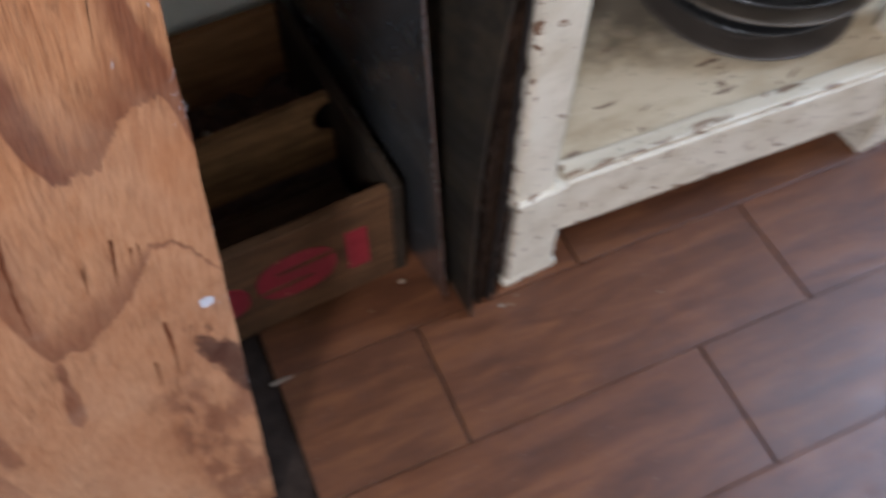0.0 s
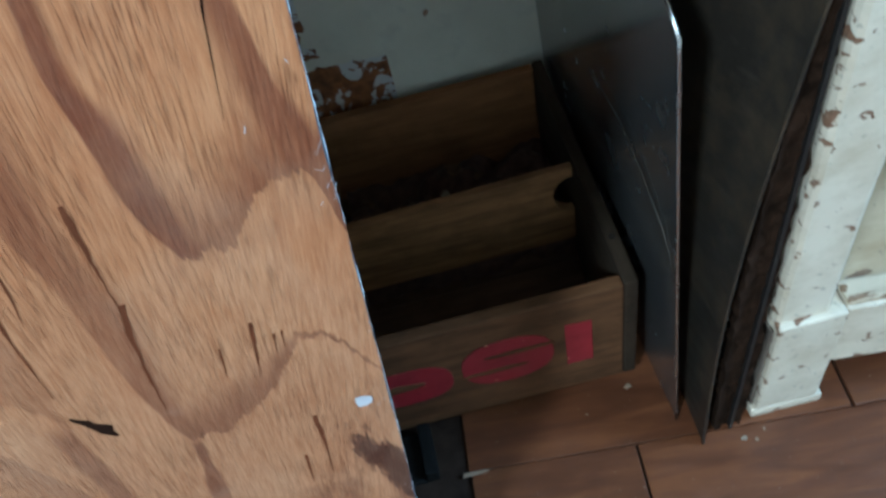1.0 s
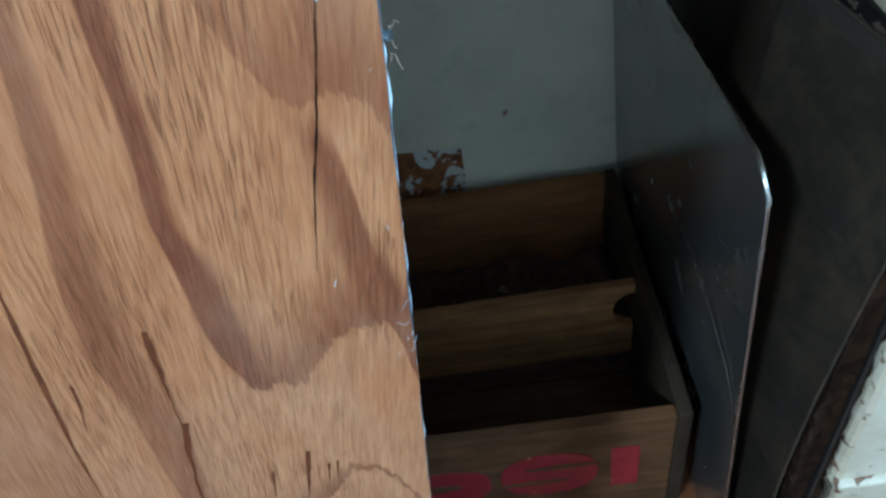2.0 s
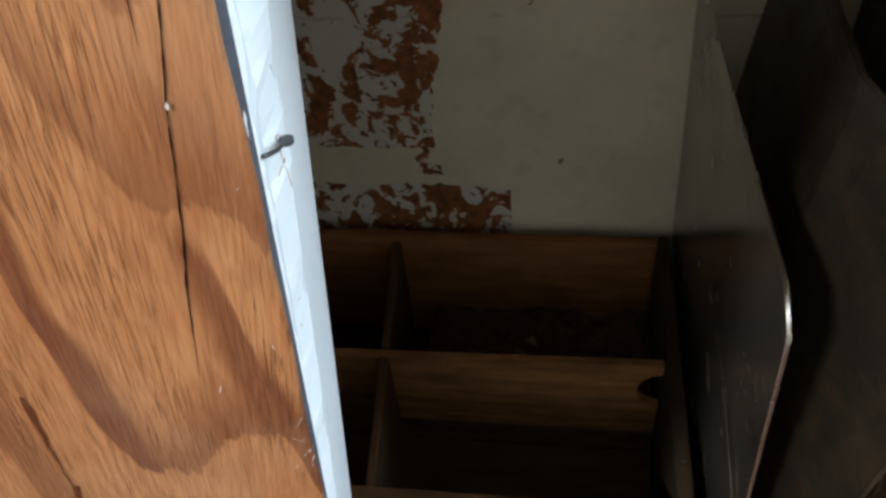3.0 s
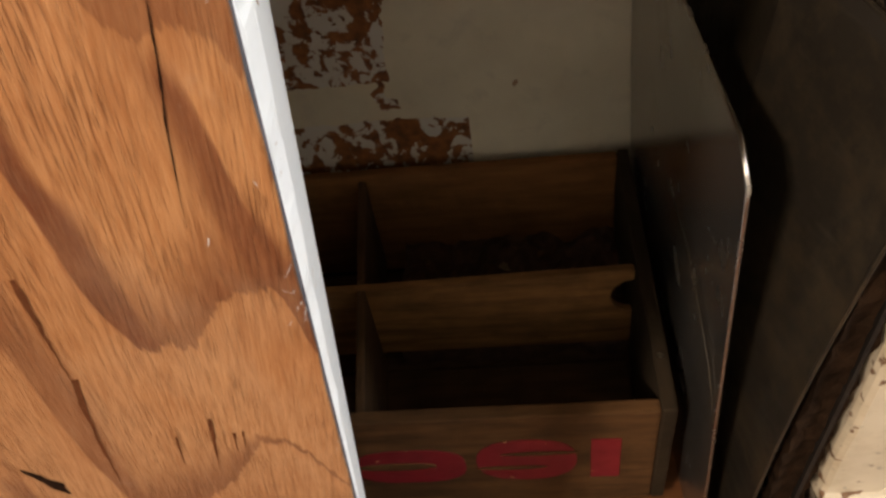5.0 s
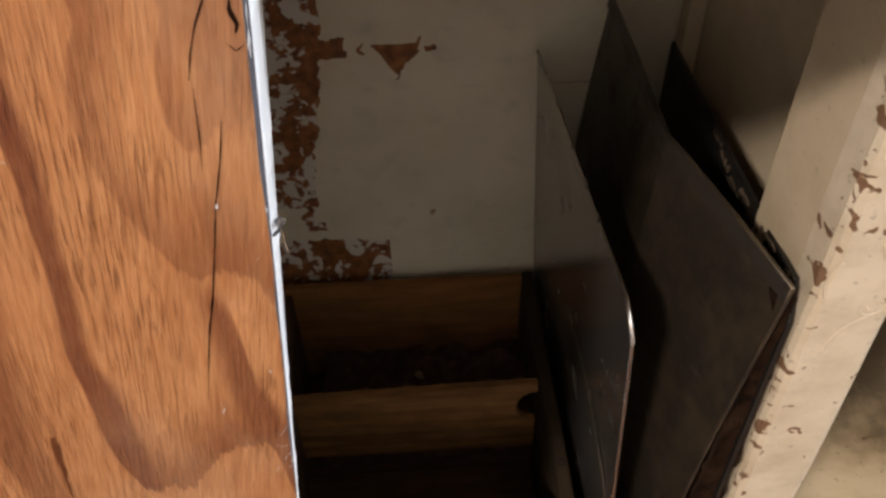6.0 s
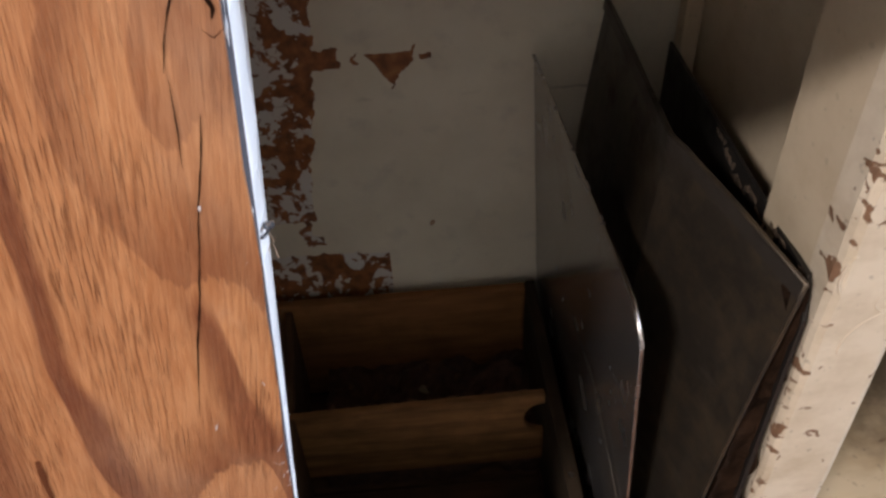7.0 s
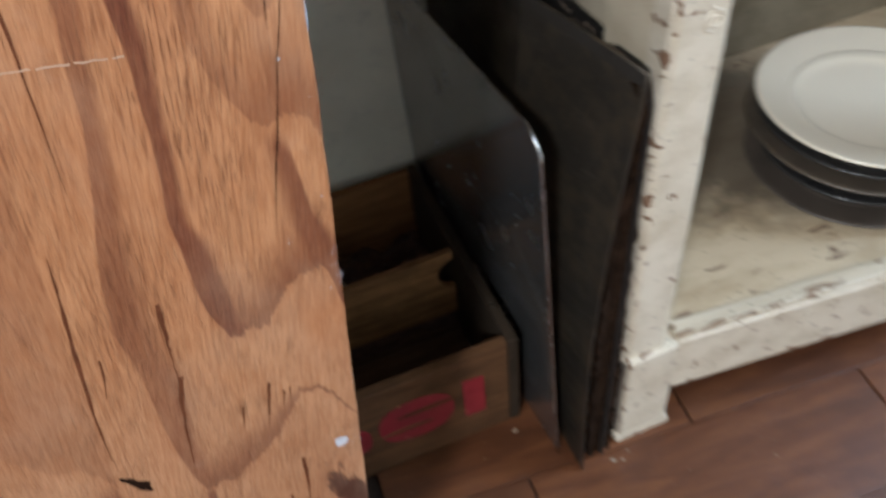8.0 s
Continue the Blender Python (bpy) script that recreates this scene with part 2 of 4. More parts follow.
def chipped_paint(name, base, chips=0.62, dirt=0.5, under=(0.11, 0.062, 0.036), rough=0.5, stretch=(1.0, 1.0, 1.3), worn_x=None, dark_patch=None):
    """Brushed paint with small chips down to brown wood. worn_x: an arris along which it has worn off."""
    m = Mat(name, rough)
    big = m.noise(6, 3)
    chip_n = m.noise(62, 3, 0.55, m.scaled(*stretch), 0.6)
    field = m.math("MULTIPLY_ADD", big, 0.30, chip_n)
    if worn_x is not None:
        x, y, z = m.xyz()
        near = m.math("MULTIPLY", m.step(m.math("ABSOLUTE", m.math("SUBTRACT", x, worn_x)), 0.009, 0.001), m.step(y, 0.014, 0.006))
        field = m.math("MULTIPLY_ADD", near, 0.11, field)
    chip = m.step(field, chips + 0.15, chips + 0.17)
    smear = m.step(m.noise(19, 5, 0.65, m.scaled(*stretch)), 0.42, 0.75)
    c = m.mix(m.math("MULTIPLY", smear, dirt), base, tuple(v * f for v, f in zip(base, (0.60, 0.54, 0.44))))
    fleck = m.step(m.noise(130, 2, 0.5), 0.66, 0.72)
    c = m.mix(m.math("MULTIPLY", fleck, dirt * 0.8), c, tuple(v * 0.45 for v in base))
    # a darker patch with a ragged border round a given point
    if dark_patch:
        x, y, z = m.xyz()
        d = m.math("SQRT", m.math("ADD", m.math("POWER", m.math("SUBTRACT", x, dark_patch[0]), 2.0), m.math("POWER", m.math("SUBTRACT", y, dark_patch[1]), 2.0)))
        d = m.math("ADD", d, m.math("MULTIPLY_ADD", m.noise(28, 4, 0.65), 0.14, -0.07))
        c = m.mix(m.math("MULTIPLY", m.step(d, dark_patch[2], dark_patch[2] * 0.6), 0.8), c, (0.05, 0.038, 0.028))
    c = m.mix(chip, c, m.mix(m.noise(160, 2), under, tuple(min(1, v * 2.4) for v in under)))
    m.bump(m.math("ADD", m.math("MULTIPLY", chip, -1.0), m.math("MULTIPLY", m.noise(40, 3), 0.5)), 0.5, 0.0015)
    return m.done(c, m.math("MULTIPLY_ADD", smear, 0.2, rough - 0.1))


def back_wall_material():
    m = Mat("peeling_wall_paint", 0.55)
    x, y, z = m.xyz()
    edge = m.math("MULTIPLY_ADD", m.noise(45, 3, 0.6), 0.03, -0.015)
    xe, ze = m.math("ADD", x, edge), m.math("ADD", z, m.math("MULTIPLY", edge, 0.6))

    def box(x0, x1, z0, z1):
        a = m.math("MULTIPLY", m.math("GREATER_THAN", xe, x0), m.math("LESS_THAN", xe, x1))
        b = m.math("MULTIPLY", m.math("GREATER_THAN", ze, z0), m.math("LESS_THAN", ze, z1))
        return m.math("MULTIPLY", a, b)

    limit = m.curve(z, [(0.233, -0.329), (0.278, -0.330), (0.372, -0.317), (0.436, -0.307), (0.52, -0.301), (0.70, -0.285)], 0.0, 0.80, -0.40, -0.20)
    inner = m.math("SUBTRACT", m.math("ADD", limit, m.math("MULTIPLY", edge, 0.7)), x)
    strip = m.math("MULTIPLY", m.math("GREATER_THAN", inner, 0.0), m.math("GREATER_THAN", ze, 0.268))
    wedge = m.math("MULTIPLY", box(-0.345, -0.322, 0.232, 0.275), m.math("LESS_THAN", m.math("MULTIPLY_ADD", ze, 0.42, xe), -0.226))
    arm = m.math("MULTIPLY", m.math("LESS_THAN", x, -0.254), m.math("MAXIMUM", box(-0.62, -0.29, 0.05, 0.219), box(-0.30, -0.24, 0.05, 0.216)))
    bridge = box(-0.31, -0.280, 0.450, 0.471)
    # flakes left standing: dense islands beside the right border, loose to the left
    cells = m.math("ADD", m.math("MULTIPLY", m.noise(27, 4, 0.6, m.scaled(1.0, 1, 0.8), 1.2), 0.66), m.math("MULTIPLY", m.noise(85, 3, 0.6, None, 0.6), 0.34))
    dense = m.math("MULTIPLY", m.soft(inner, 0.060, 0.0), 0.030)
    flakes = m.step(m.math("ADD", cells, dense), 0.504, 0.520)
    peeled = m.math("MAXIMUM", m.math("MAXIMUM", strip, arm), wedge)
    bare = m.math("MULTIPLY", m.math("MAXIMUM", strip, arm), flakes)
    # a torn triangle of bare wall with a slit along its right side
    line = m.math("SUBTRACT", m.math("MULTIPLY_ADD", z, 0.59, -0.4838), xe)
    tri = m.math("MULTIPLY", m.math("GREATER_THAN", line, 0.0), m.math("MULTIPLY", m.math("LESS_THAN", m.math("ADD", z, m.math("MULTIPLY", edge, 0.25)), 0.463), m.math("GREATER_THAN", m.math("ADD", ze, m.math("MULTIPLY", x, 1.35)), 0.117)))
    slit = m.math("MULTIPLY", m.math("LESS_THAN", m.math("ABSOLUTE", line), 0.0016), m.math("MULTIPLY", m.math("GREATER_THAN", z, 0.424), m.math("LESS_THAN", z, 0.470)))
    chip = box(-0.206, -0.197, 0.452, 0.459)
    nick = box(-0.266, -0.263, 0.452, 0.464)
    for more in (m.math("MULTIPLY", bridge, m.step(cells, 0.44, 0.46)), m.math("MULTIPLY", wedge, m.step(cells, 0.43, 0.45)), tri, slit, chip, nick):
        bare = m.math("MAXIMUM", bare, more)
    spots = m.step(m.noise(38, 2, 0.4), 0.76, 0.78)
    bare = m.math("MAXIMUM", bare, m.math("MULTIPLY", spots, 0.8))
    paint = m.mix(m.step(m.noise(9, 5, 0.6), 0.3, 0.8), (0.68, 0.65, 0.53), (0.53, 0.50, 0.40))
    paint = m.mix(m.math("MULTIPLY", m.step(m.noise(30, 4, 0.6), 0.55, 0.8), 0.5), paint, (0.40, 0.38, 0.34))
    paint = m.mix(m.math("MULTIPLY", peeled, 0.7), paint, (0.52, 0.53, 0.54))
    seam = m.math("MULTIPLY", m.step(m.math("ABSOLUTE", m.math("SUBTRACT", ze, 0.414)), 0.0022, 0.0006), m.step(m.noise(14, 2), 0.45, 0.6))
    paint = m.mix(m.math("MULTIPLY", seam, 0.55), paint, (0.22, 0.19, 0.16))
    brown = m.ramp(m.noise(90, 4), [(0.3, (0.10, 0.035, 0.012)), (0.6, (0.26, 0.10, 0.03)), (0.8, (0.36, 0.17, 0.06))])
    m.bump(m.math("ADD", m.math("MULTIPLY", bare, -1.0), m.math("MULTIPLY", m.noise(25, 3), 0.4)), 0.6, 0.0015)
    return m.done(m.mix(bare, paint, brown))


def tile_material():
    m = Mat("wood_look_tile", 0.35)
    m.b.inputs["Specular IOR Level"].default_value = 0.38
    r = m.random()
    vec = m.node("ShaderNodeVectorMath")
    m.put(vec.inputs[0], m.co)
    comb = m.node("ShaderNodeCombineXYZ")
    for k, f in enumerate((7.0, 13.0, 5.0)):
        m.put(comb.inputs[k], m.math("MULTIPLY", r, f))
    m.put(vec.inputs[1], comb.outputs[0])
    v = vec.outputs[0]
    streak = m.noise(14, 5, 0.6, m.scaled(0.55, 3.2, 1, v), 0.5)
    cloud = m.noise(9, 4, 0.6, v)
    fine = m.noise(120, 3, 0.6, m.scaled(0.15, 1, 1, v))
    c = m.ramp(streak, [(0.30, (0.066, 0.024, 0.009)), (0.48, (0.092, 0.034, 0.013)), (0.62, (0.128, 0.049, 0.018)), (0.78, (0.092, 0.034, 0.013))])
    c = m.mix(m.step(cloud, 0.35, 0.75), c, m.mix(1.0, c, (0.7, 0.66, 0.64), "MULTIPLY"))
    c = m.mix(m.math("MULTIPLY", m.step(fine, 0.5, 0.8), 0.3), c, (0.07, 0.028, 0.016))
    c = m.mix(m.math("MULTIPLY", r, 0.35), c, m.mix(1.0, c, (1.25, 1.1, 1.0), "MULTIPLY"))
    dust = m.step(m.noise(210, 2, 0.5), 0.72, 0.78)
    c = m.mix(m.math("MULTIPLY", dust, 0.35), c, (0.4, 0.33, 0.28))
    m.bump(m.math("ADD", fine, m.math("MULTIPLY", streak, 2.0)), 0.25, 0.0012)
    scuff = m.step(m.noise(60, 4, 0.7, m.scaled(0.5, 1, 1, v)), 0.55, 0.75)
    return m.done(c, m.math("MULTIPLY_ADD", cloud, 0.22, m.math("MULTIPLY_ADD", scuff, 0.16, 0.29)))


def old_wood(name, a, b, along="x", rough=0.85):
    m = Mat(name, rough)
    m.b.inputs["Specular IOR Level"].default_value = 0.15
    sc = {"x": (0.12, 1, 1), "y": (1, 0.12, 1), "z": (1, 1, 0.12)}[along]
    g = m.noise(90, 4, 0.6, m.scaled(*sc))
    st = m.noise(13, 4, 0.65)
    c = m.mix(m.step(g, 0.3, 0.7), a, b)
    c = m.mix(m.math("MULTIPLY", m.step(st, 0.45, 0.75), 0.65), c, tuple(v * 0.35 for v in a))
    m.bump(g, 0.4, 0.0012)
    return m.done(c)


def plain(name, base, rough=0.5, metal=0.0, vary=0.25, scale=18.0, bump=0.1, spec=0.5):
    m = Mat(name, rough, metal)
    m.b.inputs["Specular IOR Level"].default_value = spec
    n = m.noise(scale, 4, 0.6)
    c = m.mix(m.step(n, 0.3, 0.75), base, tuple(v * (1 - vary) for v in base))
    m.bump(m.noise(scale * 8, 3), bump, 0.001)
    return m.done(c, m.math("MULTIPLY_ADD", n, 0.25, rough - 0.12))


def sheet_metal(name, base, rough, scratch=0.5, metal=1.0, grime=0.65, mottle=None):
    m = Mat(name, rough, metal)
    sm = m.noise(6, 4, 0.6)
    lines = m.step(m.noise(140, 2, 0.5, m.scaled(1, 0.06, 1.0)), 0.62, 0.74)
    stains = m.step(m.noise(17, 5, 0.65), 0.5, 0.72)
    c = m.mix(m.step(sm, 0.3, 0.75), base, tuple(v * 0.6 for v in base))
    c = m.mix(m.math("MULTIPLY", stains, grime), c, (base[0] * 0.42, base[1] * 0.36, base[2] * 0.26))
    c = m.mix(m.math("MULTIPLY", lines, scratch * 0.5), c, tuple(min(1, v * 1.8) for v in base))
    if mottle:
        patch = m.step(m.math("MULTIPLY_ADD", m.noise(70, 4, 0.7), 0.5, m.math("MULTIPLY", m.noise(15, 4, 0.6), 0.6)), 0.50, 0.68)
        c = m.mix(m.math("MULTIPLY", patch, 0.8), c, mottle)
    m.bump(m.noise(9, 2), 0.2, 0.002)
    return m.done(c, m.math("MULTIPLY_ADD", stains, grime * 0.35, rough - 0.08))


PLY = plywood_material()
CREAM = chipped_paint("chipped_cream_paint", (0.61, 0.535, 0.415), 0.645, 0.70, worn_x=0.0)
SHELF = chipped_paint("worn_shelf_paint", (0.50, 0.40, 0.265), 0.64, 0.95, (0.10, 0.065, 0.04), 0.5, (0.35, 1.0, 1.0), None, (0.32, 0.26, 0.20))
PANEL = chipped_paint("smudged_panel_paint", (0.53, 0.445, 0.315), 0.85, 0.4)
# panel paint dimmed: the shade behind the plates is put into the colour
REARPAINT = chipped_paint("shaded_rear_paint", (0.22, 0.185, 0.125), 0.75, 0.8)
SHELF_EDGE = chipped_paint("scuffed_shelf_edge", (0.52, 0.44, 0.32), 0.585, 0.9, (0.11, 0.07, 0.04), 0.5, (0.25, 1.0, 1.0))
WALLPAINT = back_wall_material()
EDGE = chipped_paint("white_edge_paint", (0.89, 0.95, 0.99), 0.76, 0.15, (0.35, 0.3, 0.25))
TILE = tile_material()
GROUT = plain("dark_grout", (0.032, 0.021, 0.015), 0.95, 0, 0.5, 60, 0.1, 0.02)
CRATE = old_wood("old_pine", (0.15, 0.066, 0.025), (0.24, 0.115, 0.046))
# divider and slat pine darkened: the crate's inner shade is in the colour
CRATE_DARK = old_wood("shaded_divider_pine", (0.05, 0.026, 0.013), (0.085, 0.045, 0.021), "y")
CRATE_FLOOR = old_wood("shaded_slat_pine", (0.055, 0.030, 0.016), (0.10, 0.055, 0.028))
# the end board is a darker brown than the other pine
CRATE_END = old_wood("dark_end_pine", (0.022, 0.014, 0.008), (0.040, 0.027, 0.016), "y")
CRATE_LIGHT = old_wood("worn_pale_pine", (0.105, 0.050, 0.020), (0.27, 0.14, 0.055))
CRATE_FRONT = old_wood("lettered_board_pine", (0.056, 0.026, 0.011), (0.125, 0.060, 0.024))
RED = chipped_paint("faded_red_paint", (0.20, 0.010, 0.016), 0.70, 0.5, (0.32, 0.2, 0.1), 0.6)
STEEL = sheet_metal("brushed_steel", (0.40, 0.39, 0.375), 0.30, 0.05, 0.90, 0.3)
BRIGHT = plain("bright_rolled_steel", (0.55, 0.53, 0.50), 0.25, 1.0, 0.2, 40)
DARKPAN = sheet_metal("blackened_baking_steel", (0.050, 0.041, 0.031), 0.50, 0.8, 0.6, 0.65, (0.090, 0.064, 0.038))
PANRIM = sheet_metal("sheen_and_scratch_steel", (0.066, 0.056, 0.046), 0.58, 0.4, 0.7, 0.7)
BLACK = sheet_metal("sooty_black_steel", (0.03, 0.027, 0.024), 0.5, 0.3, 0.4)
WEATHERED = old_wood("weathered_grey_wood", (0.10, 0.078, 0.060), (0.20, 0.165, 0.130), "z")
RUST = plain("flaking_brown_edge", (0.030, 0.016, 0.009), 0.95, 0, 0.85, 70, 1.0, 0.06)
FLAKE = plain("dull_rust_flake", (0.075, 0.050, 0.030), 0.9, 0, 0.5, 90, 0.5)
GLAZE = plain("white_glaze", (0.70, 0.625, 0.49), 0.22, 0, 0.08, 6, 0.02)
STONEWARE = plain("brown_stoneware", (0.10, 0.078, 0.055), 0.4, 0, 0.5, 14, 0.1)
PANBASE = plain("scorched_pan", (0.085, 0.066, 0.050), 0.5, 0, 0.5, 16, 0.2)
DARKPLATE = plain("gap_shade_glaze", (0.03, 0.028, 0.026), 0.3, 0, 0.4, 14, 0.05)
SCRAP = plain("pale_scrap", (0.24, 0.17, 0.11), 0.8, 0, 0.3, 90)
CRACK = plain("dark_crack", (0.020, 0.008, 0.004), 1.0, 0, 0.5, 60, 0.1, 0.08)
CHECK = plain("brown_check", (0.15, 0.050, 0.021), 0.9, 0, 0.5, 60, 0.1, 0.08)
LITTER = plain("dusty_litter", (0.085, 0.040, 0.022), 0.9, 0, 0.6, 70, 0.6)
LEAF = plain("dry_leaf", (0.13, 0.065, 0.028), 0.85, 0, 0.5, 90, 0.4)
PALE = plain("pale_crumb", (0.26, 0.20, 0.14), 0.85, 0, 0.3, 120, 0.3)
PAINTSPOT = plain("white_paint_smear", (0.58, 0.58, 0.62), 0.6, 0, 0.2, 90)
BEVEL = plain("shaded_bevel", (0.11, 0.12, 0.145), 0.7, 0, 0.4, 60, 0.3)
SAWLINE = plain("pale_scratch", (0.54, 0.36, 0.24), 0.8, 0, 0.3, 90)
ROOM = plain("room_plaster", (0.68, 0.625, 0.55), 0.9, 0, 0.1, 3)
BLACKFOOT = plain("black_rubber", (0.013, 0.012, 0.011), 0.9, 0, 0.4, 40, 0.1, 0.03)
WINDOWFRAME = plain("window_frame_paint", (0.75, 0.75, 0.72), 0.5, 0, 0.1, 8)


# ---- mesh helpers ----
def link_mesh(name, bm, material, parent=None, label="", smooth=False):
    me = bpy.data.meshes.new(name)
    bm.normal_update()
    bm.to_mesh(me)
    bm.free()
    me.materials.append(material)
    if smooth:
        for p in me.polygons:
            p.use_smooth = True
    ob = new(name, me)
    ob.parent = parent
    if label:
        tagged(ob, label)
    return ob


def part(name, bm, material, parent, label="", smooth=False):
    return link_mesh(name, bm, material, parent, label, smooth)


def thing(name, label, category, group="", kind="", at=(0, 0, 0)):
    ob = new(name)
    ob.location = at
    ob.empty_display_size = 0.05
    return tagged(ob, label, category, group, kind)


def box(x0, x1, y0, y1, z0, z1, bevel=0.0, seg=2, shear=None):
    bm = bmesh.new()
    bmesh.ops.create_cube(bm, size=1.0)
    for v in bm.verts:
        v.co = Vector(((x0 + x1) / 2 + v.co.x * (x1 - x0), (y0 + y1) / 2 + v.co.y * (y1 - y0), (z0 + z1) / 2 + v.co.z * (z1 - z0)))
    if bevel:
        bmesh.ops.bevel(bm, geom=bm.edges[:], offset=bevel, segments=seg, affect="EDGES", profile=0.6)
    if shear:
        for v in bm.verts:
            v.co = shear(v.co)
    return bm


def worn(bm, amount=0.0015, scale=30.0, cuts=0):
    if cuts:
        long_edges = [e for e in bm.edges if e.calc_length() > 0.06]
        bmesh.ops.subdivide_edges(bm, edges=long_edges, cuts=cuts, use_grid_fill=True)
    for v in bm.verts:
        v.co += noise.noise_vector(v.co * scale) * amount
    return bm


def prism(points, depth, axis="y", at=0.0, bevel=0.0):
    """An outline of (a, b) pairs made into a slab. axis y: a is x, b is z; x: a is y, b is z; z: a is x, b is y."""
    bm = bmesh.new()

    def place(a, b, d):
        return {"y": (a, d, b), "x": (d, a, b), "z": (a, b, d)}[axis]

    lo = [bm.verts.new(place(a, b, at)) for a, b in points]
    hi = [bm.verts.new(place(a, b, at + depth)) for a, b in points]
    n = len(points)
    bm.faces.new(lo)
    bm.faces.new(hi[::-1])
    for k in range(n):
        bm.faces.new((lo[k], hi[k], hi[(k + 1) % n], lo[(k + 1) % n]))
    bmesh.ops.recalc_face_normals(bm, faces=bm.faces[:])
    if bevel:
        bmesh.ops.bevel(bm, geom=bm.edges[:], offset=bevel, segments=2, affect="EDGES")
    return bm


def lathe(profile, centre, n=72):
    bm = bmesh.new()
    rings = []
    for r, z in profile:
        if r < 1e-5:
            rings.append([bm.verts.new((centre[0], centre[1], centre[2] + z))])
        else:
            rings.append([bm.verts.new((centre[0] + r * math.cos(2 * math.pi * k / n), centre[1] + r * math.sin(2 * math.pi * k / n), centre[2] + z)) for k in range(n)])
    for a, b in zip(rings, rings[1:]):
        for k in range(n):
            j = (k + 1) % n
            if len(a) == 1 and len(b) > 1:
                bm.faces.new((a[0], b[k], b[j]))
            elif len(b) == 1 and len(a) > 1:
                bm.faces.new((a[k], b[0], a[j]))
            elif len(a) > 1:
                bm.faces.new((a[k], b[k], b[j], a[j]))
    bmesh.ops.recalc_face_normals(bm, faces=bm.faces[:])
    return bm


def tube(points, radius, n=8):
    """A round bar along points."""
    bm = bmesh.new()
    pts = [Vector(p) for p in points]
    rings = []
    for k, p in enumerate(pts):
        d = (pts[min(k + 1, len(pts) - 1)] - pts[max(k - 1, 0)]).normalized()
        a = d.orthogonal().normalized() if k == 0 else (rings[-1][0].co - pts[k - 1]).normalized()
        a = (a - d * a.dot(d)).normalized()
        b = d.cross(a)
        rings.append([bm.verts.new(p + (a * math.cos(2 * math.pi * i / n) + b * math.sin(2 * math.pi * i / n)) * radius) for i in range(n)])
    for r, s in zip(rings, rings[1:]):
        for i in range(n):
            bm.faces.new((r[i], s[i], s[(i + 1) % n], r[(i + 1) % n]))
    bm.faces.new(rings[0][::-1])
    bm.faces.new(rings[-1])
    bmesh.ops.recalc_face_normals(bm, faces=bm.faces[:])
    return bm


def skin(outline, thick, side):
    """A thin sheet: a grid of rows of points, given thickness along side."""
    bm = bmesh.new()
    off = Vector(side).normalized() * thick
    front = [[bm.verts.new(Vector(p)) for p in row] for row in outline]
    back = [[bm.verts.new(Vector(p) + off) for p in row] for row in outline]
    nr, nc = len(outline), len(outline[0])
    for i in range(nr - 1):
        for j in range(nc - 1):
            bm.faces.new((front[i][j], front[i][j + 1], front[i + 1][j + 1], front[i + 1][j]))
            bm.faces.new((back[i][j], back[i + 1][j], back[i + 1][j + 1], back[i][j + 1]))
    rim = [(i, 0) for i in range(nr)] + [(nr - 1, j) for j in range(1, nc)] + [(i, nc - 1) for i in range(nr - 2, -1, -1)] + [(0, j) for j in range(nc - 2, 0, -1)]
    for (i, j), (k, l) in zip(rim, rim[1:] + rim[:1]):
        bm.faces.new((front[i][j], back[i][j], back[k][l], front[k][l]))
    bmesh.ops.recalc_face_normals(bm, faces=bm.faces[:])
    return bm


# ---- the room that closes the place ----
def wall(name, bm, label, material=ROOM):
    return tagged(link_mesh(name, bm, material), label, "wall", kind="structure")


FRONT_SLOPE = -0.10      # the cabinet's face turns slightly towards the room


wall("wall_north", box(-1.7, 2.0, 0.42, 0.54, 0, 3.0), "plain plastered room wall behind the old cabinet")
wall("wall_south", box(-1.7, 1.9, -2.42, -2.3, 0, 3.0), "plain plastered room wall")


def pierced(name, along, lo, hi, at, thick, a0, a1, z0, z1, label):
    bm = bmesh.new()
    for b0, b1, c0, c1 in ((lo, a0, 0, 3.0), (a1, hi, 0, 3.0), (a0, a1, 0, z0), (a0, a1, z1, 3.0)):
        b = box(b0, b1, at, at + thick, c0, c1) if along == "x" else box(at, at + thick, b0, b1, c0, c1)
        me = bpy.data.meshes.new("piece")
        b.to_mesh(me)
        b.free()
        bm.from_mesh(me)
        bpy.data.meshes.remove(me)
    return wall(name, bm, label)


pierced("wall_east", "y", -2.42, 0.54, 1.9, 0.12, -1.15, 0.05, 1.02, 2.78, "plain room wall with a window opening")
pierced("wall_west", "y", -2.42, 0.54, -1.82, 0.12, -2.30, -1.50, 2.20, 2.70, "plain room wall with a window opening")
tagged(link_mesh("ceiling", box(-1.82, 2.02, -2.42, 0.54, 3.0, 3.1), ROOM), "plain plastered ceiling", "ceiling", kind="structure")
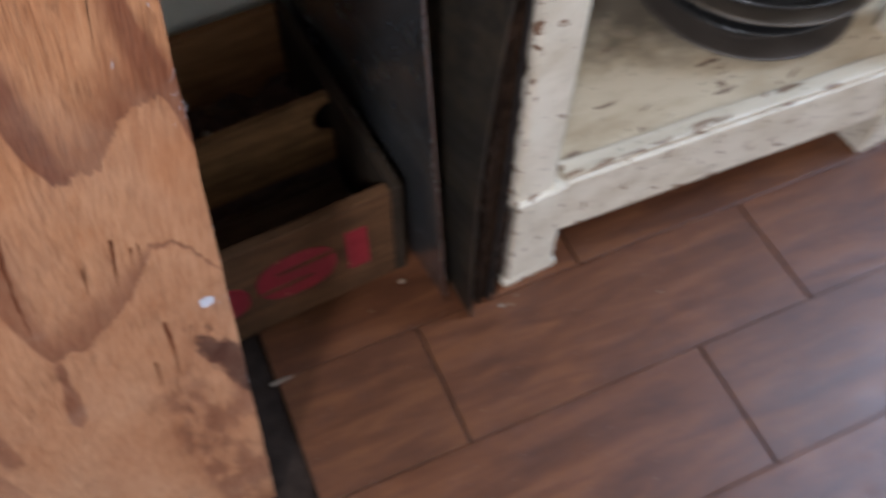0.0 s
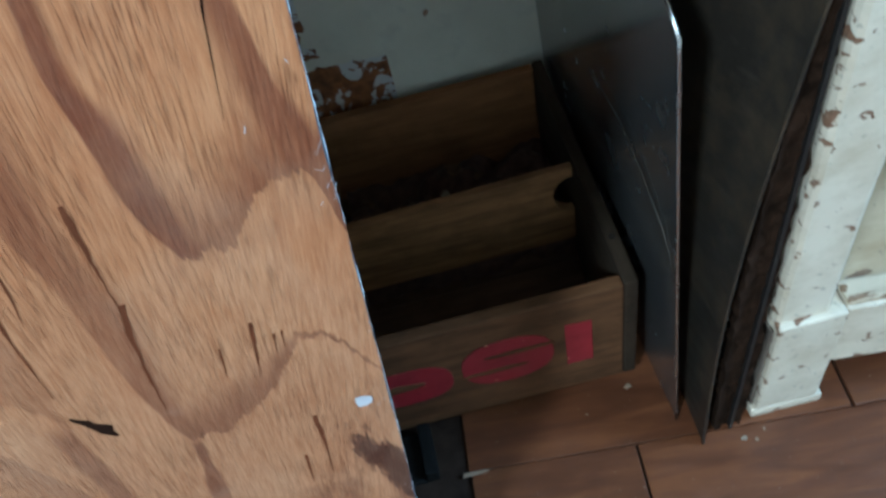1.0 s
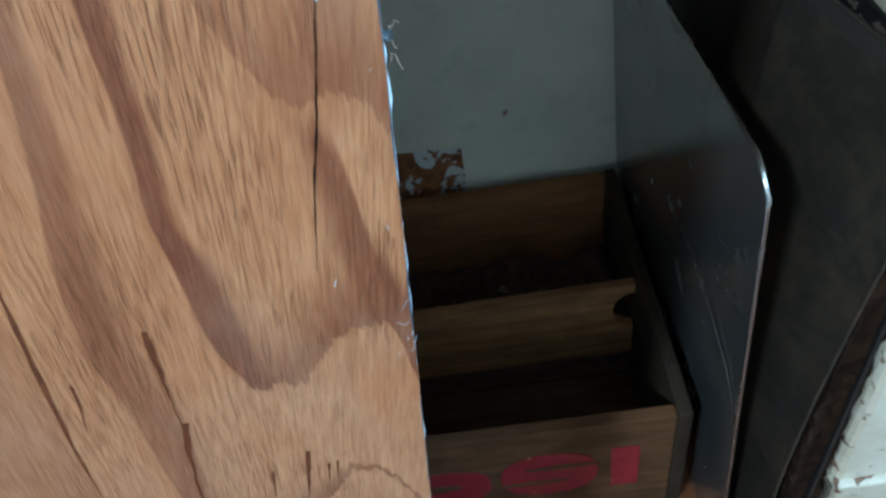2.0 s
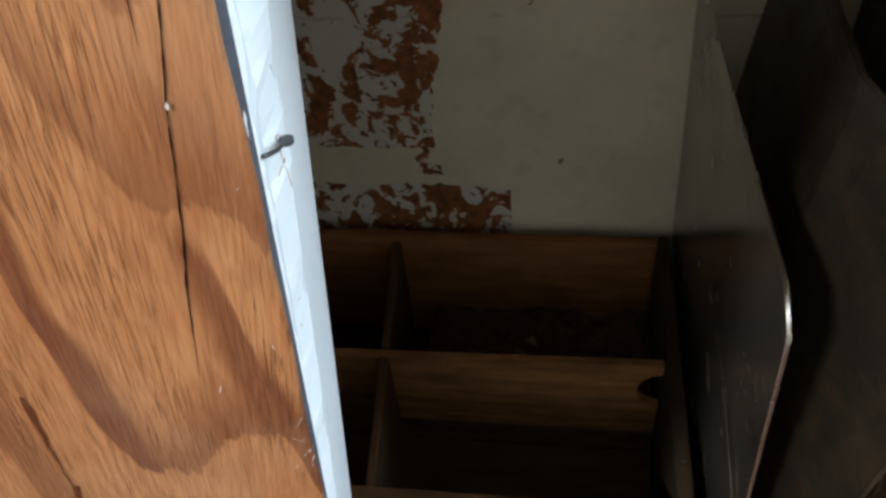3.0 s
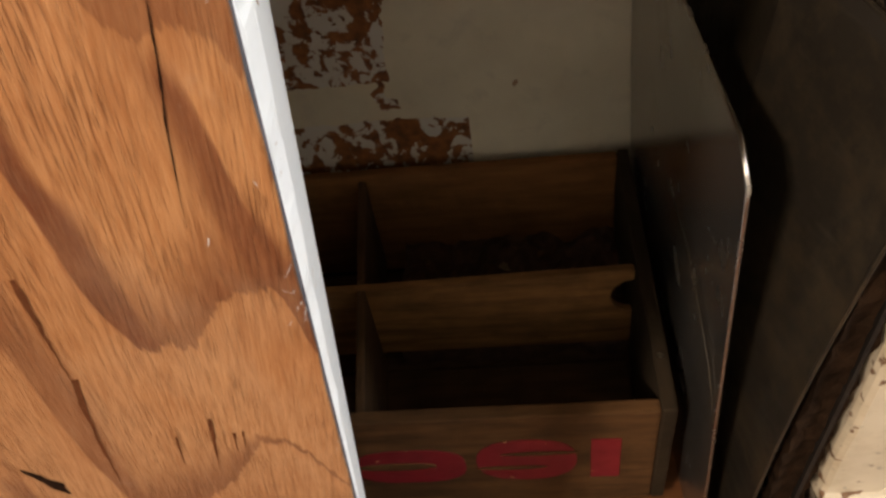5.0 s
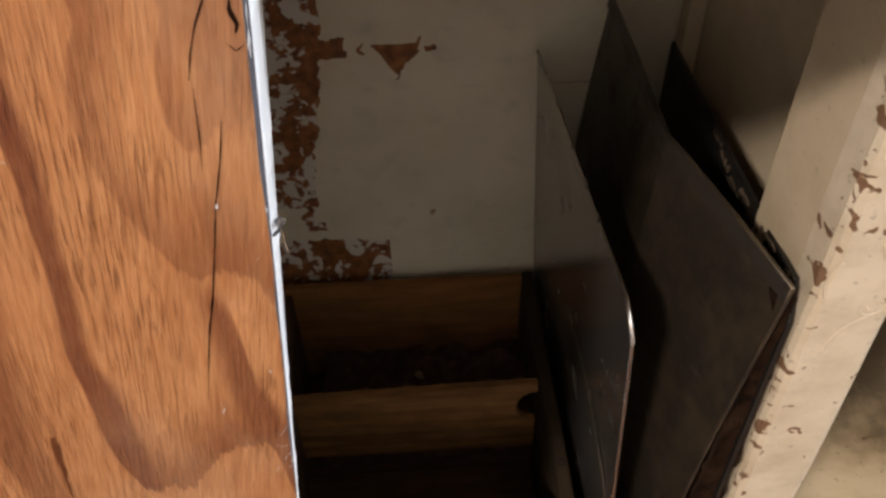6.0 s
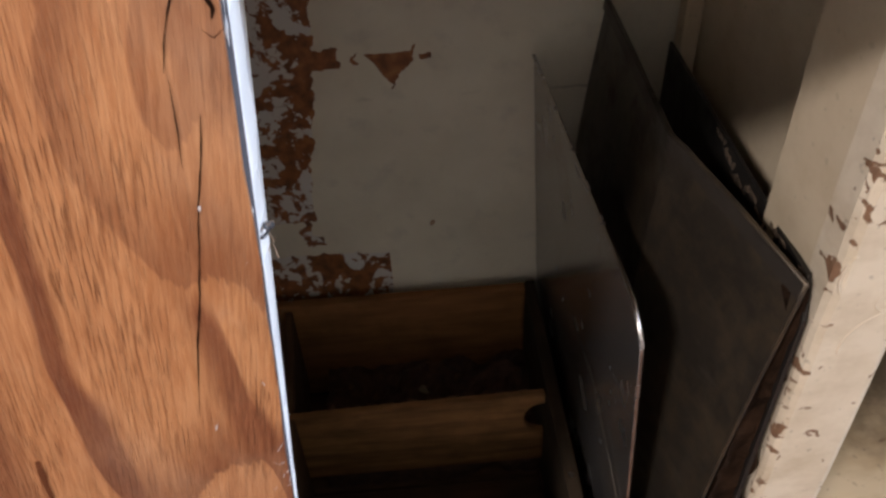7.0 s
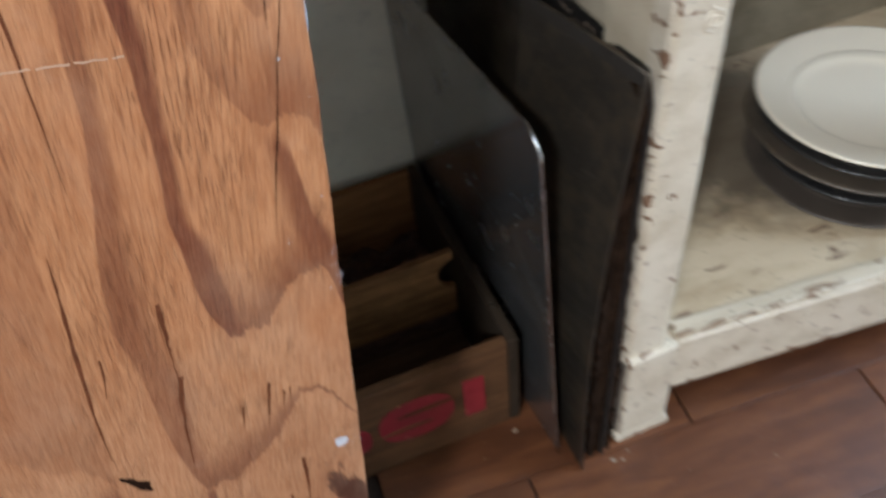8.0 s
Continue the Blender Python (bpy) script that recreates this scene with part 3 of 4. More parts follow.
for nm, x0, y0, y1, z0, z1 in (("window_1", 1.95, -1.15, 0.05, 1.02, 2.78), ("window_2", -1.79, -2.30, -1.50, 2.20, 2.70)):
    fr = [(x0, x0 + 0.04, y0, y0 + 0.05, z0, z1), (x0, x0 + 0.04, y1 - 0.05, y1, z0, z1), (x0, x0 + 0.04, y0 + 0.05, y1 - 0.05, z0, z0 + 0.05), (x0, x0 + 0.04, y0 + 0.05, y1 - 0.05, z1 - 0.05, z1)]
    w = thing(nm, "white painted wooden window frame in the wall", "window", kind="structure")
    for b in fr:
        part("frame_bar", box(*b, 0.004), WINDOWFRAME, w)

# ---- the cabinet: shell, post, rail, shelf ----
wall("wall_1", box(-1.1, 0.062, 0.397, 0.415, 0.0, 0.745), "cabinet back panel, grey-white paint peeled to brown in patches", WALLPAINT)

cabinet = thing("kitchen_cabinet", "old cream-painted wooden base cabinet with chipped worn paint", "cabinet")
# darker panel paint here: the side's weaker light is put into its colour
part("post_side", worn(box(0.0, 0.046, 0.0263, 0.087, 0.0145, 0.745), 0.0008, 12, 5), PANEL, cabinet, "smudged beige side of the post, darkened as its shade")
post = part("post", worn(prism([(0.0, 0.026), (0.05, 0.026), (0.05, 0.006), (0.048, 0.002), (0.044, 0.0), (0.006, 0.0), (0.002, 0.002), (0.0, 0.006)], 0.7305, "z", 0.0145), 0.0010, 26, 24), CREAM, cabinet, "chipped cream front post with a worn brown edge")
part("post_foot", worn(box(-0.002, 0.068, -0.006, 0.08, 0.0, 0.014, 0.003, 2), 0.001, 40), CREAM, cabinet)
part("post_base_block", worn(box(0.002, 0.062, -0.006, 0.07, 0.014, 0.158, 0.003, 2), 0.0012, 40, 2), CREAM, cabinet, "cream base block at the foot of the post")
part("bare_edge", worn(box(-0.004, 0.0005, 0.0175, 0.07, 0.165, 0.44, 0.002, 2), 0.0040, 60, 8), RUST, cabinet, "bare brown wood where paint has flaked off")
part("base_block_side", worn(box(-0.0015, 0.0016, -0.001, 0.06, 0.016, 0.150, 0.001, 1), 0.0014, 60, 3), WEATHERED, cabinet, "bare grey-brown side of the base block")
part("side_panel", worn(box(0.046, 0.060, 0.087, 0.397, 0.14, 0.745, 0.001, 1), 0.001, 8, 3), PANEL, cabinet, "smudged off-white inner side panel")
part("panel_batten", box(0.030, 0.046, 0.36, 0.380, 0.02, 0.745, 0.003, 2), PANEL, cabinet)
turn = lambda co: Vector((co.x, co.y + FRONT_SLOPE * max(co.x - 0.05, 0.0) * (1.0 if co.y < 0.2 else 0.0), co.z))
part("bottom_rail", worn(box(0.0625, 0.505, 0.0, 0.022, 0.068, 0.156, 0.003, 2, turn), 0.0012, 30, 3), CREAM, cabinet, "chipped cream rail under the open shelf")
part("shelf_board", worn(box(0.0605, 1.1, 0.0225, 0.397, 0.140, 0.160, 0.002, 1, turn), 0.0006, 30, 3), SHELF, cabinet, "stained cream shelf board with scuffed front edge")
part("shelf_lip", worn(box(0.0625, 0.505, 0.002, 0.024, 0.1565, 0.1645, 0.003, 2, turn), 0.0024, 60, 7), SHELF_EDGE, cabinet)
part("post", worn(box(0.5055, 0.56, -0.052, 0.02, 0.0, 0.745, 0.003, 2), 0.0015, 26, 4), CREAM, cabinet, "chipped cream front post")
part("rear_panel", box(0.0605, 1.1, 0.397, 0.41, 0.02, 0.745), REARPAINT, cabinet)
part("end_panel", box(1.1, 1.12, -0.06, 0.41, 0.0, 0.745), PANEL, cabinet)
part("end_panel", box(-1.12, -1.1, -0.03, 0.41, 0.0, 0.745), PANEL, cabinet)
part("worktop", box(-1.12, 1.14, -0.062, 0.415, 0.746, 0.786, 0.004), CREAM, cabinet)

def scroll(cx, cz, r, a0, a1, grow=1.0, n=18):
    pts = []
    for k in range(n + 1):
        a = radians(a0 + (a1 - a0) * k / n)
        rr = r * (1 + (grow - 1) * k / n)
        pts.append((cx + rr * math.cos(a), 0.0003, cz + rr * math.sin(a)))
    return part("carved_scroll", tube(pts, 0.0010, 6), CREAM, post, "", True)


scroll(0.035, 0.552, 0.002, 0, 620, 5.0)
scroll(0.034, 0.505, 0.002, 180, 760, 4.5)
scroll(0.030, 0.528, 0.026, 150, 215, 1.1)
scroll(0.044, 0.585, 0.022, 160, 260, 1.2)
scroll(0.050, 0.470, 0.030, 120, 190, 1.1)

# unseen strip added before the worktop to place its shadow on the post
part("unseen_shadow_strip", box(-0.235, 1.14, -0.086, -0.0625, 0.7462, 0.7858, 0.004), CREAM, cabinet)

# ---- plywood door ----
LEAN_X = 0.0915          # the board's free edge runs out of plumb
PLY_Y = -0.107


def ply_edge(z):
    return -0.325 + LEAN_X * z


door = thing("plywood_door", "bare orange-brown plywood door panel with bold grain and a cracked face", "door")
bm = bmesh.new()
nz, nx = 40, 14
rows_ = []
for i in range(nz + 1):
    z = 0.012 + (0.80 - 0.012) * i / nz
    e = ply_edge(z) - 0.0008 - 0.0010 * min(max((z - 0.62) / 0.06, 0.0), 1.0) + 0.0010 * noise.noise(Vector((0.3, 1.7, z * 28)))
    rows_.append([(e - 0.62 * (1 - j / nx), PLY_Y, z) for j in range(nx + 1)])
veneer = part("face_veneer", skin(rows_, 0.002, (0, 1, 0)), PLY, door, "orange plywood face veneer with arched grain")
part("core", skin([[(ply_edge(z) - 0.62, PLY_Y + 0.0022, z), (ply_edge(z) - 0.0045, PLY_Y + 0.0022, z)] for z in [0.012 + 0.788 * i / 20 for i in range(21)]], 0.011, (0, 1, 0)), CRATE, door)


def back_edge(z):
    return -0.3425 + 0.109 * z      # the rear arris is cut back


def edge_x(y, z):
    return ply_edge(z) + (back_edge(z) - ply_edge(z)) * (y - PLY_Y) / 0.059


def ridge_y(z):
    return PLY_Y + 0.059 * min(max(0.20 + 1.15 * (z - 0.45), 0.12), 0.46)


ed, batten = [], []
for i in range(161):
    z = 0.012 + 0.788 * i / 160
    wv = 0.0022 * noise.noise(Vector((4.0, 0.0, z * 45))) + 0.0014 * noise.noise(Vector((9.0, 0.0, z * 140)))
    r = ridge_y(z) + 1.2 * wv
    ed.append([(edge_x(PLY_Y + 0.0042, z) - 0.0012, PLY_Y + 0.0042 + 0.5 * wv, z), (edge_x(PLY_Y + 0.007, z) + 0.4 * wv, PLY_Y + 0.0065, z), (edge_x(r, z) - 0.0012 - 0.4 * wv, 0.5 * (PLY_Y + 0.0065 + r), z), (edge_x(r, z) + 0.0006 + 0.4 * wv, r, z), (edge_x(r, z) - 0.0022, r + 0.0006, z)])
    batten.append([(edge_x(r, z) - 0.0010, r + 0.0007, z), (edge_x(r, z) + 0.0002, r + 0.0018 + 0.4 * wv, z), (edge_x(-0.060, z) + 0.0002, -0.060, z), (back_edge(z) - 0.0004, -0.0495, z), (back_edge(z) - 0.0018, -0.048, z)])
# the bevel's bluish shade is put into its dark grey colour
part("edge_bevel", skin([[(ply_edge(z) - 0.0042, PLY_Y + 0.0016, z), (ply_edge(z) - 0.0008, PLY_Y + 0.0046, z)] for z in [0.012 + 0.788 * i / 30 for i in range(31)]], 0.001, (-1, 0, 0)), BEVEL, door, "bevel beside the painted edge, coloured dark grey as shade")
part("painted_edge", skin(ed, 0.003, (-1, 0, 0)), EDGE, door, "white painted uneven plywood edge")
part("backing_batten", skin(batten, 0.055, (-1, 0, 0)), EDGE, door, "smooth white painted batten behind the plywood")


def sliver(path, width, material, name, lift=0.0003, taper=False):
    """A narrow ragged split in the face veneer along (x, z) points, widest in the middle."""
    bm = bmesh.new()
    left, right = [], []
    fine_path = []
    for (xa, za), (xb, zb) in zip(path, path[1:]):
        for i in range(5):
            fine_path.append((xa + (xb - xa) * i / 5, za + (zb - za) * i / 5))
    fine_path.append(path[-1])
    n = len(fine_path)
    for k, (x, z) in enumerate(fine_path):
        seed = noise.noise(Vector((x * 90, z * 160, width * 5000)))
        x += 0.16 * width * noise.noise(Vector((x * 60, z * 260, 7)))
        along = (k + 0.3) / (n - 0.4)
        w = width * (min(1.0, 0.55 + 5 * along) * (1.05 - along) if taper else 0.15 + 0.85 * math.sin(math.pi * along)) * (0.62 + 0.5 * seed) / 2
        left.append(bm.verts.new((x - w, PLY_Y - lift, z)))
        right.append(bm.verts.new((x + w, PLY_Y - lift, z)))
    for k in range(n - 1):
        bm.faces.new((left[k], right[k], right[k + 1], left[k + 1]))
    bmesh.ops.recalc_face_normals(bm, faces=bm.faces[:])
    return part(name, bm, material, veneer)

sliver([(-0.265, 0.763), (-0.267, 0.757), (-0.271, 0.749), (-0.274, 0.741), (-0.276, 0.733)], 0.0010, CRACK, "crack")
sliver([(-0.2755, 0.731), (-0.2765, 0.722), (-0.277, 0.717), (-0.279, 0.703)], 0.0006, CRACK, "crack")
sliver([(-0.270, 0.720), (-0.273, 0.707), (-0.278, 0.690), (-0.2815, 0.674)], 0.0008, CRACK, "crack")
sliver([(-0.2812, 0.676), (-0.283, 0.668), (-0.288, 0.647), (-0.2915, 0.635), (-0.294, 0.625), (-0.301, 0.593)], 0.0010, CRACK, "crack")
sliver([(-0.2795, 0.684), (-0.2815, 0.674), (-0.2835, 0.666)], 0.0011, CRACK, "crack")
sliver([(-0.264, 0.744), (-0.2615, 0.7415), (-0.2585, 0.744)], 0.0008, CRACK, "crack")
sliver([(-0.2608, 0.7575), (-0.2612, 0.7535), (-0.2602, 0.7490), (-0.2612, 0.7465)], 0.0026, CRACK, "knot_hole")
for path, w in (([(-0.367, 0.575), (-0.3695, 0.556), (-0.3725, 0.536), (-0.3765, 0.510)], 0.0046), ([(-0.374, 0.516), (-0.380, 0.494), (-0.386, 0.465), (-0.392, 0.432)], 0.0056),
                ([(-0.405, 0.550), (-0.407, 0.538), (-0.413, 0.518)], 0.0034), ([(-0.351, 0.470), (-0.356, 0.446)], 0.0026), ([(-0.332, 0.483), (-0.336, 0.465), (-0.342, 0.441)], 0.0040),
                ([(-0.3255, 0.471), (-0.329, 0.455)], 0.0020), ([(-0.3215, 0.472), (-0.3245, 0.458)], 0.0018), ([(-0.330, 0.392), (-0.333, 0.362), (-0.339, 0.322)], 0.0050), ([(-0.347, 0.352), (-0.352, 0.318)], 0.0034),
                ([(-0.366, 0.75), (-0.372, 0.700), (-0.378, 0.655)], 0.0020)):
    sliver(path, w, CHECK, "check", 0.0003, True)
sliver([(-0.399, 0.625), (-0.404, 0.601), (-0.412, 0.564), (-0.423, 0.510), (-0.430, 0.465)], 0.0026, CHECK, "check")
sliver([(-0.433, 0.446), (-0.4285, 0.439), (-0.4245, 0.430), (-0.421, 0.421)], 0.0105, CRACK, "knot_mark")
for path, w in (([(-0.2735, 0.575), (-0.2755, 0.571), (-0.2775, 0.568)], 0.0009), ([(-0.2800, 0.562), (-0.2772, 0.560), (-0.2752, 0.562)], 0.0008),
                ([(-0.274, 0.553), (-0.276, 0.548)], 0.0009), ([(-0.2955, 0.589), (-0.297, 0.585)], 0.0009), ([(-0.2775, 0.6905), (-0.2778, 0.6885)], 0.0014)):
    sliver(path, w, PAINTSPOT, "paint_speck", 0.0008)
# a faint white saw line across the veneer
bm = bmesh.new()
lo, hi = [], []
for k in range(45):
    x = -0.40 + 0.066 * k / 44
    z = 0.7195 - 0.155 * (x + 0.40) + 0.0006 * noise.noise(Vector((x * 300, 0, 0)))
    w = 0.0004 + 0.0005 * abs(noise.noise(Vector((x * 420, 3, 0))))
    lo.append(bm.verts.new((x, PLY_Y - 0.0004, z - w)))
    hi.append(bm.verts.new((x, PLY_Y - 0.0004, z + w)))
for k in range(44):
    if k % 9 != 4:
        bm.faces.new((lo[k], lo[k + 1], hi[k + 1], hi[k]))
part("saw_scratch", bm, SAWLINE, veneer)
# a ragged dab of white paint
bm = bmesh.new()
ring = [bm.verts.new((-0.303 + 0.0046 * (1 + 0.45 * noise.noise(Vector((math.cos(a) * 2, math.sin(a) * 2, 5)))) * math.cos(a), PLY_Y - 0.0005, 0.394 + 0.0056 * (1 + 0.5 * noise.noise(Vector((math.cos(a) * 2, math.sin(a) * 2, 9)))) * math.sin(a))) for a in [2 * math.pi * k / 26 for k in range(26)]]
bm.faces.new(ring)
bmesh.ops.recalc_face_normals(bm, faces=bm.faces[:])
part("paint_dab", bm, PAINTSPOT, veneer, "dab of white paint")
NAIL = plain("dull_nail_steel", (0.16, 0.16, 0.17), 0.5, 0.7, 0.4, 90)
zn = 0.667
nail = part("bent_nail", tube([(edge_x(PLY_Y + 0.006 + 0.0020 * k, zn) + 0.0008 + 0.0010 * math.sin(k * 0.45), PLY_Y + 0.006 + 0.0020 * k, zn + 0.004 - 0.0011 * k) for k in range(9)], 0.0006, 8), NAIL, door, "small bent nail in the edge", True)
part("nail_head", lathe([(0.0, 0.0), (0.0019, 0.0), (0.0019, 0.0010), (0.0, 0.0013)], (edge_x(PLY_Y + 0.0225, zn) + 0.0014, PLY_Y + 0.0225, zn - 0.0052), 12), NAIL, nail)
# smears and specks of white paint along the board's edge
rng = random.Random(11)
for zc, spread, count in ((0.553, 0.010, 5), (0.391, 0.006, 3), (0.285, 0.012, 5), (0.450, 0.04, 3), (0.620, 0.05, 2)):
    for k in range(count):
        z = zc + rng.uniform(-1, 1) * spread
        x = ply_edge(z) - 0.001 - 0.006 * rng.random() ** 2
        ln, sl = rng.uniform(0.0008, 0.0028), rng.uniform(-0.5, 1.4)
        sliver([(x - ln * 0.5 * sl, z - ln * 0.5), (x, z), (x + ln * 0.4 * sl, z + ln * 0.5)], rng.uniform(0.0004, 0.0009), PAINTSPOT, "paint_speck", 0.0008)
for k in range(3):
    z0 = 0.660 + 0.006 * k
    part("wood_fibre", tube([(ply_edge(z0) + 0.0002 + 0.0008 * j, PLY_Y + 0.012 + 0.002 * math.sin(j + k), z0 + 0.002 * math.sin(1.3 * j + 2 * k)) for j in range(5)], 0.00014, 4), SAWLINE, door)


# ---- wooden crate ----
def crate_board(name, b, mat, bev=0.0025):
    return part(name, worn(box(*b, bev, 2), 0.001, 30, 2), mat, crate)


crate = thing("wooden_drinks_crate", "old divided wooden bottle crate with faded red markings on floor", "crate")
CX0, CX1, CY0, CY1, CZ0, CZ1 = -0.56, -0.090, 0.068, 0.381, 0.012, 0.168
front_board = crate_board("front_board", (CX0 + 0.013, CX1 - 0.013, CY0, CY0 + 0.013, CZ0, CZ1), CRATE_FRONT)
crate_board("back_board", (CX0 + 0.013, CX1 - 0.013, CY1 - 0.013, CY1, CZ0, CZ1), CRATE)
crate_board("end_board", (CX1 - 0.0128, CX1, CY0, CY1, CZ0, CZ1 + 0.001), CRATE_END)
crate_board("end_board", (CX0, CX0 + 0.0128, CY0, CY1, CZ0, CZ1 + 0.001), CRATE)
for k in range(4):
    y0 = CY0 + 0.014 + k * 0.0715
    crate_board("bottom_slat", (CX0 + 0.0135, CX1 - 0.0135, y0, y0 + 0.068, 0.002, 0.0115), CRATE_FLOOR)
# long divider with a half-round hand notch
pts = [(-0.545, 0.055), (-0.545, 0.158), (-0.35, 0.160), (-0.108, 0.166), (-0.1045, 0.165)]
for k in range(9):
    a = math.pi / 2 + math.pi * k / 8
    pts.append((-0.1045 + 0.024 * math.cos(a) * 0.9, 0.128 + 0.024 * math.sin(a)))
pts += [(-0.1045, 0.055)]
part("long_divider", worn(prism(pts, 0.009, "y", 0.217, 0.0008), 0.0005, 30), CRATE_LIGHT, crate, "pale worn divider board with a notched end")
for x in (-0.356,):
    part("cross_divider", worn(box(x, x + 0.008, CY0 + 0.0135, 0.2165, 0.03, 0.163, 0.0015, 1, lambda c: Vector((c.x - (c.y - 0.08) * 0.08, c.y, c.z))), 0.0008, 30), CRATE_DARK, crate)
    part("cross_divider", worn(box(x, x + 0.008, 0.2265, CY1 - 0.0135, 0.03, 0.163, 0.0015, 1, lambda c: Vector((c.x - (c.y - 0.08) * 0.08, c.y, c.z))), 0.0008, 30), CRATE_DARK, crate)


def red_mark(name, outline):
    return part(name, prism(outline, 0.0009, "y", CY0 - 0.0010), RED, front_board, "faded red painted shape")


def oval(cx, cz, rx, rz, n=28, p=2.0):
    return [(cx + rx * math.copysign(abs(math.cos(2 * math.pi * k / n)) ** (2 / p), math.cos(2 * math.pi * k / n)), cz + rz * math.copysign(abs(math.sin(2 * math.pi * k / n)) ** (2 / p), math.sin(2 * math.pi * k / n))) for k in range(n)]


red_mark("red_bar", [(-0.1585, 0.060), (-0.1335, 0.060), (-0.1335, 0.1275), (-0.1585, 0.1285)])
red_mark("red_oval", oval(-0.2145, 0.0955, 0.044, 0.036, p=2.4))
red_mark("red_round_block", oval(-0.318, 0.091, 0.050, 0.030, p=2.8))
for cx, cz, rx, rz in ((-0.203, 0.1085, 0.034, 0.0030), (-0.228, 0.0840, 0.032, 0.0030), (-0.330, 0.0935, 0.036, 0.0060)):
    part("bare_streak", prism(oval(cx, cz, rx, rz, 16), 0.0008, "y", CY0 - 0.0019), CRATE_FRONT, front_board)
part("edge_nail", lathe([(0.0, 0.0), (0.003, 0.0), (0.003, 0.002), (0.0, 0.002)], (-0.097, 0.12, 0.1692), 10), BRIGHT, crate)

# a dark heap of litter in the rear compartment
bm = bmesh.new()
grid = []
for i in range(31):
    row = []
    for j in range(19):
        x, y = -0.343 + 0.239 * i / 30, 0.2275 + 0.139 * j / 18
        h = 0.058 + 0.030 * noise.noise(Vector((x * 22, y * 22, 1))) + 0.012 * noise.noise(Vector((x * 75, y * 75, 4)))
        row.append((x, y, h))
    grid.append(row)
tagged(link_mesh("litter_heap", skin(grid, 0.04, (0, 0, -1)), LITTER), "dark dusty litter heaped in the crate", "litter", kind="stuff")


def scrap_piece(name, label, cx, cy, cz, r, mat, seed, group=""):
    rng = random.Random(seed)
    n = rng.randint(5, 8)
    pts = [(cx + r * rng.uniform(0.5, 1.1) * math.cos(2 * math.pi * k / n), cy + r * rng.uniform(0.4, 1.1) * math.sin(2 * math.pi * k / n)) for k in range(n)]
    return tagged(link_mesh(name, worn(prism(pts, r * 0.25, "z", cz), r * 0.25, 60), mat), label, "scrap", group)


def heap_height(x, y):
    return 0.058 + 0.030 * noise.noise(Vector((x * 22, y * 22, 1))) + 0.012 * noise.noise(Vector((x * 75, y * 75, 4)))


scrap_piece("torn_paper_scrap", "small torn pale scrap lying on the litter", -0.227, 0.322, heap_height(-0.227, 0.322) - 0.001, 0.008, PALE, 3)
for k, (x, y) in enumerate(((-0.262, 0.335), (-0.281, 0.330), (-0.240, 0.300), (-0.300, 0.318), (-0.190, 0.335), (-0.215, 0.345), (-0.318, 0.340))):
    scrap_piece("dry_leaf_scrap", "small brown dry leaf scrap in the crate", x, y, heap_height(x, y) - 0.001, 0.006 + 0.003 * (k % 3), LEAF, 20 + k, "leaf scraps in the crate")
for k, (x, y, r) in enumerate(((-0.016, -0.024, 0.0036), (-0.005, -0.028, 0.0022), (0.006, -0.020, 0.0018), (0.155, -0.095, 0.0014), (-0.150, 0.040, 0.0016))):
    scrap_piece("floor_crumb", "tiny pale crumb of plaster on the tiles", x, y, 0.0, r, PALE, 50 + k, "crumbs on the floor")
tagged(link_mesh("paper_scrap", worn(prism([(-0.106, 0.058), (-0.100, 0.061), (-0.098, 0.0575), (-0.103, 0.0555)], 0.0012, "z", 0.0006), 0.001, 60), SCRAP), "small pale paper crumb on the tiled floor", "scrap")

# ---- baking sheets that stand against the post ----
steel = thing("steel_baking_sheet", "upright brushed steel baking sheet with a bright rolled edge", "baking sheet")


def lerp(a, b, f):
    return Vector(a) * (1 - f) + Vector(b) * f


ST_B0, ST_F0, ST_BT, ST_FT = (-0.081, 0.385, 0.001), (-0.0685, 0.012, 0.001), (-0.0985, 0.385, 0.455), (-0.0915, 0.020, 0.480)


def corner_sheet(b0, f0, bt, ft, r=0.018, n=14, bow=0.0, m=14):
    """Rows from floor to top over an upright sheet whose front top corner is rounded."""
    rows_out = []
    for i in range(m + 1):
        v = i / m
        a, b = lerp(b0, bt, v), lerp(f0, ft, v)
        h = (Vector(ft) - Vector(f0)).length
        up = (1 - v) * h
        cut = r - math.sqrt(max(r * r - (r - up) ** 2, 0.0)) if up < r else 0.0
        d = (b - a).length
        rows_out.append([lerp(a, b, min(j / n, 1.0) * (1 - cut / d)) + Vector((bow * math.sin(math.pi * j / n) * math.sin(math.pi * v), 0, 0)) for j in range(n + 1)])
    return rows_out


rows_s = corner_sheet(ST_B0, ST_F0, ST_BT, ST_FT, 0.02, 14, 0.004, 30)
steel_plate = part("sheet_plate", skin(rows_s, 0.0012, (1, 0, 0)), STEEL, steel, smooth=False)
rim_pts = [r[-1] for r in rows_s] + [lerp(rows_s[-1][-1], ST_BT, k / 8) for k in range(1, 9)]
part("rolled_rim", tube(rim_pts, 0.0016, 8), BRIGHT, steel, "bright rolled metal rim", True)

crease = [(0.205, 0.294), (0.165, 0.298), (0.130, 0.301), (0.088, 0.288), (0.045, 0.268), (0.028, 0.252), (0.020, 0.232)]
